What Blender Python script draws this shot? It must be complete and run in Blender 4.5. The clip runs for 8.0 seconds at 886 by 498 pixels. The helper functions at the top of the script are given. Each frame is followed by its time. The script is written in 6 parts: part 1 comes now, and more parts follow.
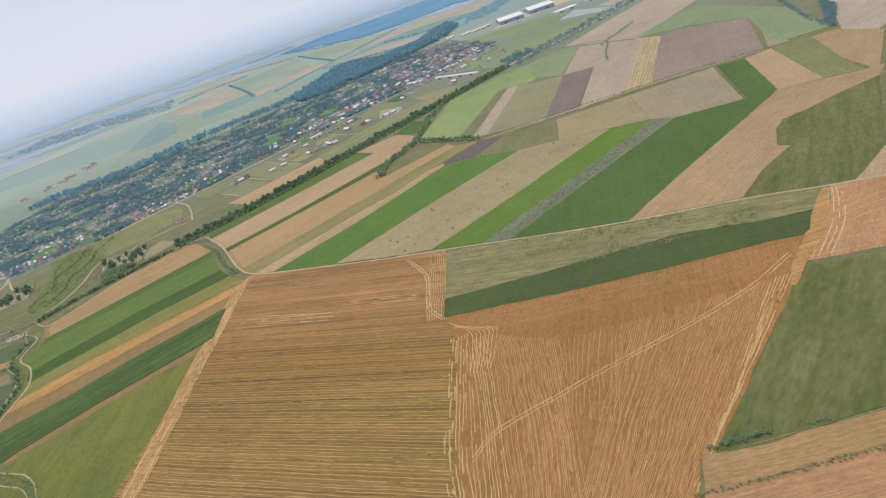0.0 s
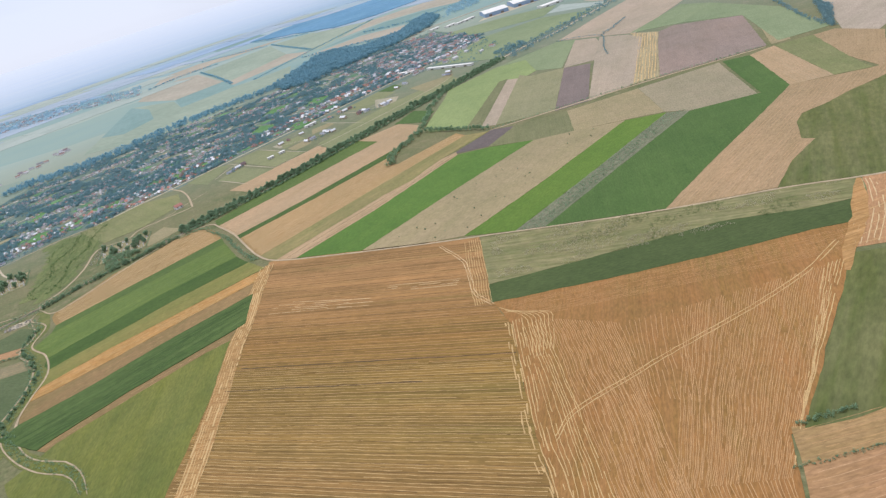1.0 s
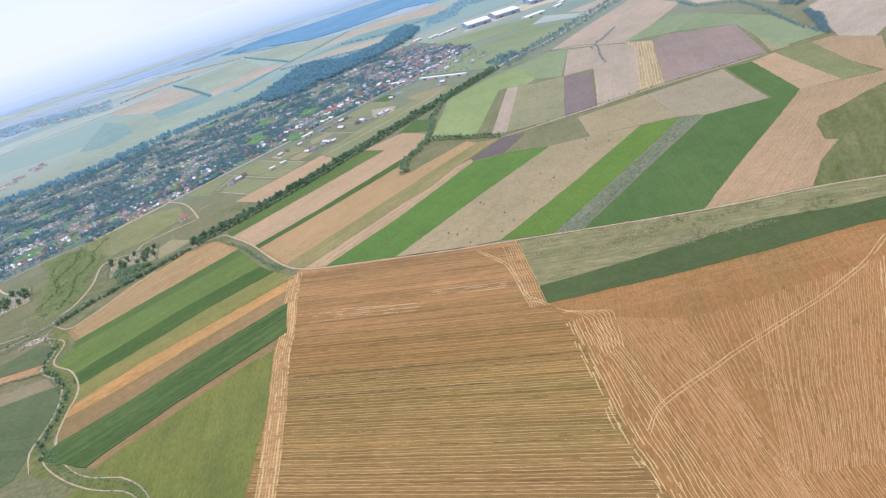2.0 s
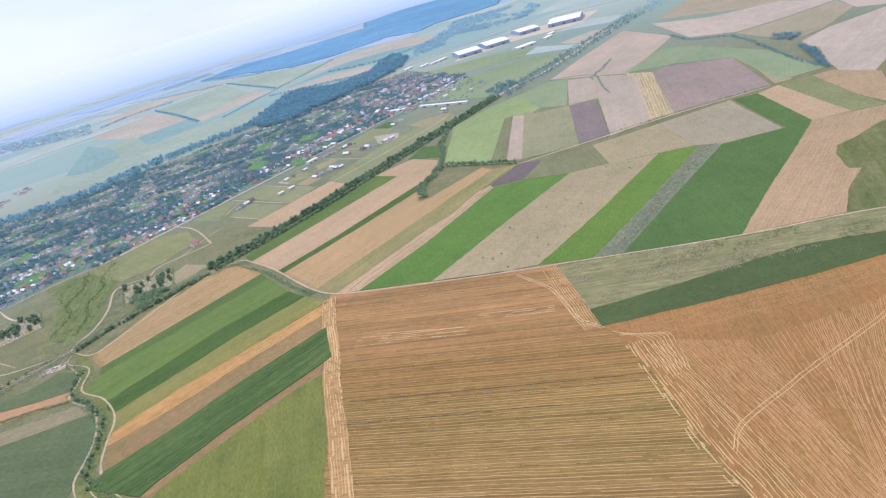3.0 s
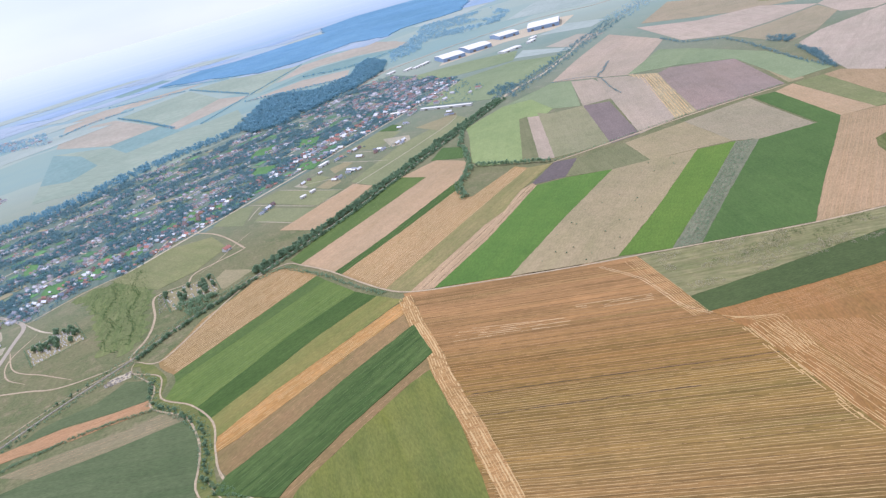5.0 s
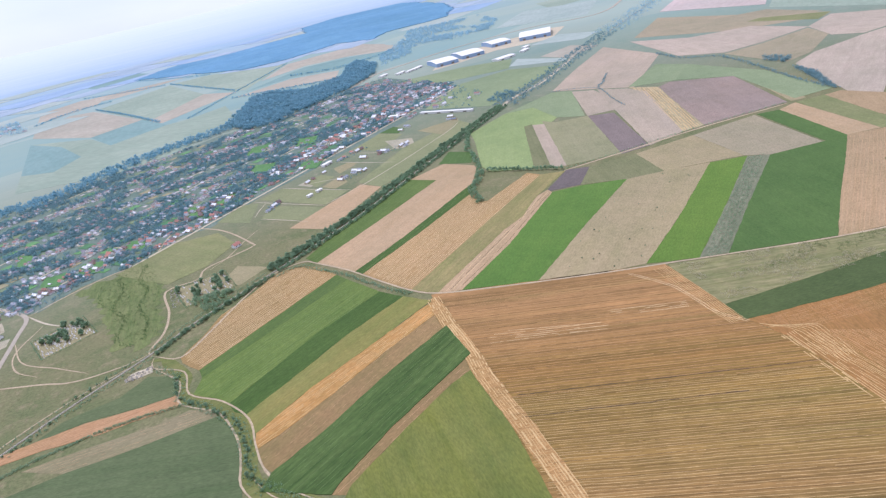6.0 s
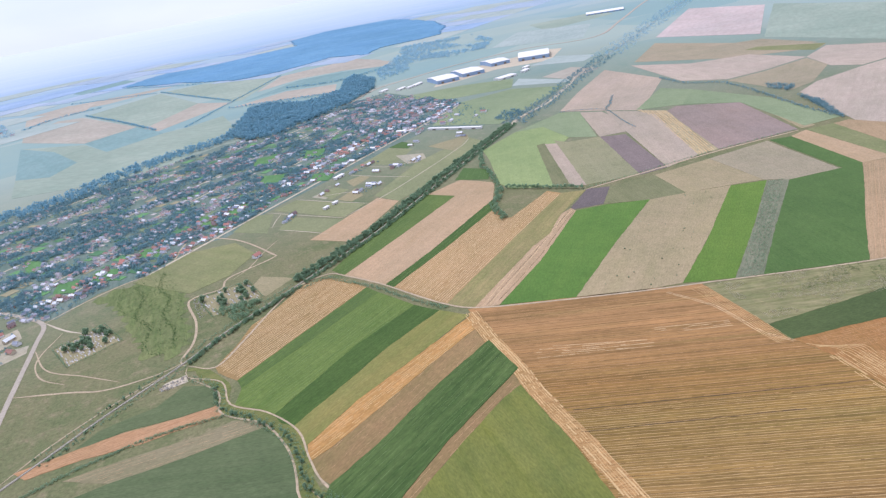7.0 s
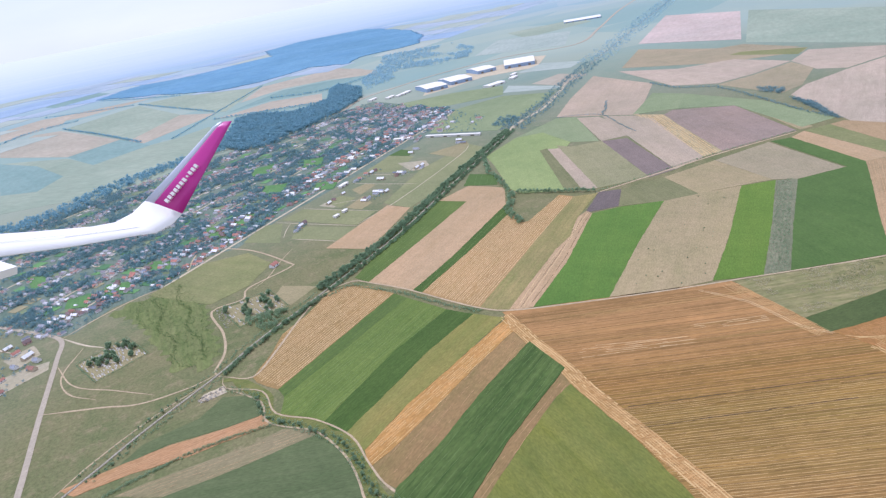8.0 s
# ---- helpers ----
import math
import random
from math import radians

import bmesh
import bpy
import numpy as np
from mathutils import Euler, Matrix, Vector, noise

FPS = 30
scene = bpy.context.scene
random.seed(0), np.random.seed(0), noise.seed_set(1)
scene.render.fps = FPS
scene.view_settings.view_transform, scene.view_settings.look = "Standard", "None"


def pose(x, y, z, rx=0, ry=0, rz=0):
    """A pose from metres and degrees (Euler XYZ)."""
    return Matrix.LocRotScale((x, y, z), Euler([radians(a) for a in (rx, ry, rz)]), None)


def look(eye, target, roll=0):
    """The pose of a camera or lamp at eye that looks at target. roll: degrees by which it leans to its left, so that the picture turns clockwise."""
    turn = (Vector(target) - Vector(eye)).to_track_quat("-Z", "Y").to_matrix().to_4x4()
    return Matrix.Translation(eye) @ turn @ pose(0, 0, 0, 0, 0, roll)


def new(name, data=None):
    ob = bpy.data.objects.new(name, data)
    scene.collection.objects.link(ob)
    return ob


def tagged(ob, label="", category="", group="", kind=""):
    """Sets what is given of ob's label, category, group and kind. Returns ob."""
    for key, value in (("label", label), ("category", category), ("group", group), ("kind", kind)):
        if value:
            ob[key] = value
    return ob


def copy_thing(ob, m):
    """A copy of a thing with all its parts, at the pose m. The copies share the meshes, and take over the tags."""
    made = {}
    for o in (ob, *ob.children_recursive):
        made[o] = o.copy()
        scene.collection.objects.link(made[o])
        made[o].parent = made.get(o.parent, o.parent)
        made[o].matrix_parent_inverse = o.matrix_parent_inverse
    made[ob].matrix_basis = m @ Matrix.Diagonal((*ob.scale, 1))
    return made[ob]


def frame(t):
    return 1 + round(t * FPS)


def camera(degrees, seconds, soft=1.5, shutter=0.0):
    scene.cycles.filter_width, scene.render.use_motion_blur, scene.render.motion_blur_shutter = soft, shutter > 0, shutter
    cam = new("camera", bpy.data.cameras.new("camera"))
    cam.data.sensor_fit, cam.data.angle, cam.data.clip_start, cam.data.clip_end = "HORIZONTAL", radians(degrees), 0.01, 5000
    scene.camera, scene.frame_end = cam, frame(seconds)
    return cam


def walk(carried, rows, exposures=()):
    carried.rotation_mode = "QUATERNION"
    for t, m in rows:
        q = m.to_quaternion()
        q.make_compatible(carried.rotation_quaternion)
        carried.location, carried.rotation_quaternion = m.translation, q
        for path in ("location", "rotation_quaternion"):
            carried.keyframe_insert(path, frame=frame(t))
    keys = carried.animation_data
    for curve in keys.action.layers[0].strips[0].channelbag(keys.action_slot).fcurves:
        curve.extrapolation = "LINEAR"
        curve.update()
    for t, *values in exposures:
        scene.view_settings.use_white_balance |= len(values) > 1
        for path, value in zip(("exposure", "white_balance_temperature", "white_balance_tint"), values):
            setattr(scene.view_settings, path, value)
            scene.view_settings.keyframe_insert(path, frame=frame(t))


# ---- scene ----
cam = camera(67.3, 8.0, soft=1.35)
PATH = [
    (0, (1.45, 1.364, 135.093), (1.417, 3.214, 134.332), -19.2),
    (0.5, (-17.255, 1.935, 139.361), (-17.24, 3.774, 138.575), -18.4),
    (1, (-35.558, 3.569, 143.325), (-35.489, 5.396, 142.515), -17.5),
    (1.5, (-54.406, 5.951, 146.476), (-54.287, 7.771, 145.654), -17.7),
    (3, (-109.252, 14.144, 160.443), (-108.967, 15.973, 159.685), -15.9),
    (3.5, (-127.179, 17.153, 164.544), (-126.858, 18.966, 163.764), -16.2),
    (4, (-145.788, 20.908, 168.366), (-145.426, 22.711, 167.578), -16.5),
    (4.5, (-163.703, 25.348, 172.114), (-163.307, 27.148, 171.338), -16.5),
    (6, (-216.589, 39.909, 183.495), (-216.061, 41.669, 182.707), -12.6),
    (6.5, (-234.201, 45.609, 186.978), (-233.632, 47.366, 186.208), -11.3),
    (7, (-251.886, 51.416, 190.411), (-251.279, 53.165, 189.654), -10.3),
    (7.5, (-269.406, 56.928, 193.249), (-268.758, 58.663, 192.494), -10.0),
    (8, (-287.064, 63.131, 195.632), (-286.376, 64.854, 194.884), -10.6),
]
EXPOSURES = [(0.0, -0.17, 5730, 16), (0.5, -0.18, 5640, 16), (1.0, 0.0, 5540, 16), (1.5, 0.12, 5400, 18), (3.5, 0.2, 5180, 23), (8.0, 0.19, 5180, 24)]
walk(cam, [(t, look(eye, target, roll)) for t, eye, target, roll in PATH], EXPOSURES)

# ---- light ----
SUN_AZ, SUN_EL = radians(-25), radians(58)          # azimuth from +y towards +x
world = bpy.data.worlds.new("world")
scene.world = world
world.use_nodes = True
wn, wl = world.node_tree.nodes, world.node_tree.links
wn.clear()
sky = wn.new("ShaderNodeTexSky")
sky.sky_type = "NISHITA"
sky.sun_disc = False
sky.sun_elevation, sky.sun_rotation = SUN_EL, SUN_AZ
sky.altitude, sky.air_density, sky.dust_density, sky.ozone_density = 200, 1.0, 0.5, 1.0
# a bright, thin layer of high cloud over the blue
wc = wn.new("ShaderNodeTexCoord")
wm = wn.new("ShaderNodeMapping")
wm.inputs["Scale"].default_value = (1.0, 1.0, 4.0)
wl.new(wc.outputs["Generated"], wm.inputs["Vector"])
cn = wn.new("ShaderNodeTexNoise")
cn.inputs["Scale"].default_value, cn.inputs["Detail"].default_value = 3.0, 6.0
wl.new(wm.outputs[0], cn.inputs["Vector"])
cr = wn.new("ShaderNodeValToRGB")
cr.color_ramp.elements[0].position, cr.color_ramp.elements[0].color = 0.35, (5.0, 5.0, 5.0, 1)
cr.color_ramp.elements[1].position, cr.color_ramp.elements[1].color = 0.62, (5.6, 5.5, 5.35, 1)
wl.new(cn.outputs["Fac"], cr.inputs[0])
wx = wn.new("ShaderNodeMix")
wx.data_type = "RGBA"
wx.inputs[0].default_value = 0.93
wl.new(sky.outputs[0], wx.inputs[6])
wl.new(cr.outputs[0], wx.inputs[7])
bg = wn.new("ShaderNodeBackground")
bg.inputs["Strength"].default_value = 0.15
wo = wn.new("ShaderNodeOutputWorld")
wl.new(wx.outputs[2], bg.inputs["Color"])
wl.new(bg.outputs[0], wo.inputs["Surface"])

sun_data = bpy.data.lights.new("sun", "SUN")
sun_data.energy, sun_data.angle, sun_data.color = 2.35, radians(3.0), (1.0, 0.95, 0.86)
sun = new("sun", sun_data)
sun_dir = Vector((math.sin(SUN_AZ) * math.cos(SUN_EL), math.cos(SUN_AZ) * math.cos(SUN_EL), math.sin(SUN_EL)))
sun.matrix_world = look(sun_dir * 400, (0, 0, 0))

# ---- materials ----


def srgb(r, g, b):
    return tuple(((c / 255 + 0.055) / 1.055) ** 2.4 if c > 10 else c / 3294 for c in (r, g, b)) + (1.0,)


def scaled(c, k):
    return tuple(min(0.9, v * k) for v in c[:3]) + (1.0,)


class Nodes:
    """A material under construction."""

    def __init__(self, name, rough=0.9, metal=0.0, spec=0.2):
        self.mat = bpy.data.materials.new(name)
        self.mat.use_nodes = True
        self.n, self.l = self.mat.node_tree.nodes, self.mat.node_tree.links
        self.b = self.n["Principled BSDF"]
        self.b.inputs["Roughness"].default_value = rough
        self.b.inputs["Metallic"].default_value = metal
        self.b.inputs["Specular IOR Level"].default_value = spec
        self.co = self.n.new("ShaderNodeTexCoord").outputs["Object"]

    def mapped(self, scale, turn=0.0):
        m = self.n.new("ShaderNodeMapping")
        m.inputs["Scale"].default_value = scale
        m.inputs["Rotation"].default_value = (0, 0, turn)
        self.l.new(self.co, m.inputs["Vector"])
        return m.outputs[0]

    def noise(self, scale, detail=4.0, vec=None, rough=0.6, distort=0.0):
        t = self.n.new("ShaderNodeTexNoise")
        t.inputs["Scale"].default_value = scale
        t.inputs["Detail"].default_value = detail
        t.inputs["Roughness"].default_value = rough
        t.inputs["Distortion"].default_value = distort
        self.l.new(vec if vec else self.co, t.inputs["Vector"])
        return t.outputs["Fac"]

    def ramp(self, fac, stops):
        r = self.n.new("ShaderNodeValToRGB")
        while len(r.color_ramp.elements) < len(stops):
            r.color_ramp.elements.new(0.5)
        for e, (p, c) in zip(r.color_ramp.elements, stops):
            e.position = p
            e.color = c if len(c) == 4 else tuple(c) + (1.0,)
        self.l.new(fac, r.inputs[0])
        return r.outputs[0]

    def mix(self, fac, a, b, kind="MIX"):
        m = self.n.new("ShaderNodeMix")
        m.data_type, m.blend_type = "RGBA", kind
        for value, socket in ((fac, m.inputs[0]), (a, m.inputs[6]), (b, m.inputs[7])):
            if isinstance(value, bpy.types.NodeSocket):
                self.l.new(value, socket)
            else:
                socket.default_value = value
        return m.outputs[2]

    def colour(self, c):
        if isinstance(c, bpy.types.NodeSocket):
            self.l.new(c, self.b.inputs["Base Color"])
        else:
            self.b.inputs["Base Color"].default_value = c
        return self

    def bump(self, fac, strength=0.5, dist=0.2):
        b = self.n.new("ShaderNodeBump")
        b.inputs["Strength"].default_value = strength
        b.inputs["Distance"].default_value = dist
        self.l.new(fac, b.inputs["Height"])
        self.l.new(b.outputs[0], self.b.inputs["Normal"])
        return self


GREY = ((0.36, (0, 0, 0, 1)), (0.64, (1, 1, 1, 1)))


def field_mat(name, c, c2, c3, patch=0.02, streak=0.35, streak_mix=0.5, fine=0.9, drill_mix=None):
    """Crop or soil: drilled streaks along local x, large patches of a second colour, fine mottling."""
    m = Nodes(name)
    if drill_mix is None:
        drill_mix = streak_mix * (0.5 if streak > 0.05 else 0.15)
    big = m.ramp(m.noise(patch, 6, None, 0.68, 0.8), GREY)
    rows = m.ramp(m.noise(1.0, 3, m.mapped((0.012, streak, 1)), 0.7), GREY)
    small = m.noise(fine, 6, m.mapped((0.4, 1.25, 1)), 0.7)
    band = m.ramp(m.noise(1.0, 4, m.mapped((0.004, 0.06, 1)), 0.65), GREY)
    col = m.mix(m.mix(0.4, big, band), c, c2)
    f = m.n.new("ShaderNodeMath")
    f.operation = "MULTIPLY"
    f.inputs[1].default_value = streak_mix
    m.l.new(rows, f.inputs[0])
    col = m.mix(f.outputs[0], col, c3)
    drill = m.ramp(m.noise(1.0, 4, m.mapped((0.02, streak * 2.6, 1)), 0.75), ((0.36, (0.66, 0.68, 0.62, 1)), (0.6, (1.1, 1.09, 1.08, 1))))
    col = m.mix(drill_mix, col, drill, "MULTIPLY")
    own = m.n.new("ShaderNodeObjectInfo").outputs["Random"]
    col = m.mix(0.8, col, m.ramp(own, ((0.0, (0.95, 0.97, 0.96, 1)), (1.0, (1.05, 1.03, 1.02, 1)))), "MULTIPLY")
    wide = m.ramp(m.noise(patch * 0.45, 5, None, 0.62, 0.5), ((0.33, (0.82, 0.86, 0.82, 1)), (0.67, (1.12, 1.08, 1.06, 1))))
    col = m.mix(0.8, col, wide, "MULTIPLY")
    clod = m.ramp(m.noise(patch * 6, 6, None, 0.72, 0.3), ((0.34, (0.84, 0.85, 0.82, 1)), (0.66, (1.12, 1.11, 1.09, 1))))
    col = m.mix(0.5 if fine > 0.2 else 0.25, col, clod, "MULTIPLY")
    col = m.mix(0.45 if fine > 0.2 else 0.2, col, m.ramp(small, ((0.28, (0.22, 0.22, 0.22, 1)), (0.72, (0.82, 0.82, 0.82, 1)))), "OVERLAY")
    m.colour(col)
    m.bump(small, 0.6, 0.3)
    return m.mat


def banded_stubble():
    """Wheat stubble whose swaths ripened unevenly: broad bands from orange-brown to olive along the rows."""
    m = Nodes("stubble_banded")
    sep = m.n.new("ShaderNodeSeparateXYZ")
    m.l.new(m.co, sep.inputs[0])
    rng = m.n.new("ShaderNodeMapRange")
    rng.inputs[1].default_value, rng.inputs[2].default_value = -85, 95
    m.l.new(sep.outputs["Y"], rng.inputs[0])
    base = m.ramp(rng.outputs[0], ((0.0, S(156, 118, 74)), (0.22, S(150, 120, 66)), (0.45, S(146, 117, 60)), (0.6, S(154, 117, 62)), (0.72, S(160, 122, 72)), (1.0, S(170, 130, 82))))
    band = m.noise(1.0, 5, m.mapped((0.0035, 0.085, 1)), 0.66)
    col = m.mix(1.0, base, m.ramp(band, ((0.33, (0.72, 0.74, 0.66, 1)), (0.5, (1.0, 1.0, 1.0, 1)), (0.66, (1.2, 1.16, 1.14, 1)))), "MULTIPLY")
    olive = m.ramp(m.noise(1.0, 4, m.mapped((0.003, 0.05, 1), 0.0), 0.6, 0.3), ((0.5, (0, 0, 0, 1)), (0.7, (1, 1, 1, 1))))
    col = m.mix(m.mix(0.5, olive, (0, 0, 0, 1)), col, S(128, 116, 60))
    rows = m.ramp(m.noise(1.0, 3, m.mapped((0.01, 0.75, 1)), 0.7), ((0.35, (0.74, 0.72, 0.66, 1)), (0.62, (1.16, 1.14, 1.12, 1))))
    col = m.mix(0.75, col, rows, "MULTIPLY")
    patch = m.ramp(m.noise(0.05, 6, None, 0.7, 0.6), ((0.34, (0.86, 0.88, 0.84, 1)), (0.66, (1.1, 1.09, 1.06, 1))))
    col = m.mix(0.7, col, patch, "MULTIPLY")
    small = m.noise(0.9, 6, m.mapped((0.25, 1.6, 1)), 0.7)
    col = m.mix(0.5, col, m.ramp(small, ((0.28, (0.24, 0.24, 0.24, 1)), (0.72, (0.8, 0.8, 0.8, 1)))), "OVERLAY")
    m.colour(col).bump(small, 0.6, 0.3)
    return m.mat


def plain_mat(name, c, k=0.25, scale=0.8, rough=0.8, metal=0.0, spec=0.3):
    m = Nodes(name, rough, metal, spec)
    n1 = m.noise(scale, 5, None, 0.7)
    n2 = m.noise(scale * 0.12, 3)
    col = m.mix(m.ramp(n1, GREY), scaled(c, 1 - k), scaled(c, 1 + k))
    col = m.mix(m.ramp(n2, GREY), col, m.mix(0.5, col, scaled(c, 1 - k)))
    m.colour(col).bump(n1, 0.3, 0.05)
    return m.mat


def leaf_mat(name, dark, light):
    m = Nodes(name, 0.75, 0.0, 0.2)
    g = m.n.new("ShaderNodeNewGeometry").outputs["Random Per Island"]
    o = m.n.new("ShaderNodeObjectInfo").outputs["Random"]
    col = m.mix(g, dark, light)
    col = m.mix(m.mix(0.5, o, m.ramp(m.noise(0.02, 3), GREY)), col, scaled(dark, 1.25))
    m.colour(col)
    tr = m.n.new("ShaderNodeBsdfTranslucent")
    m.l.new(col, tr.inputs["Color"])
    mx = m.n.new("ShaderNodeMixShader")
    mx.inputs[0].default_value = 0.5
    m.l.new(m.b.outputs[0], mx.inputs[1])
    m.l.new(tr.outputs[0], mx.inputs[2])
    m.l.new(mx.outputs[0], m.n["Material Output"].inputs["Surface"])
    return m.mat


def island_mat(name, colours, rough=0.85):
    """Each loose piece takes one of several colours."""
    m = Nodes(name, rough)
    g = m.n.new("ShaderNodeNewGeometry").outputs["Random Per Island"]
    r = m.ramp(g, [(i / len(colours), c) for i, c in enumerate(colours)])
    n1 = m.noise(1.5, 4)
    m.colour(m.mix(m.ramp(n1, GREY), m.mix(0.3, r, (0.1, 0.1, 0.1, 1)), r))
    return m.mat


def S(r, g, b, k=0.8):
    return scaled(srgb(r, g, b), k)


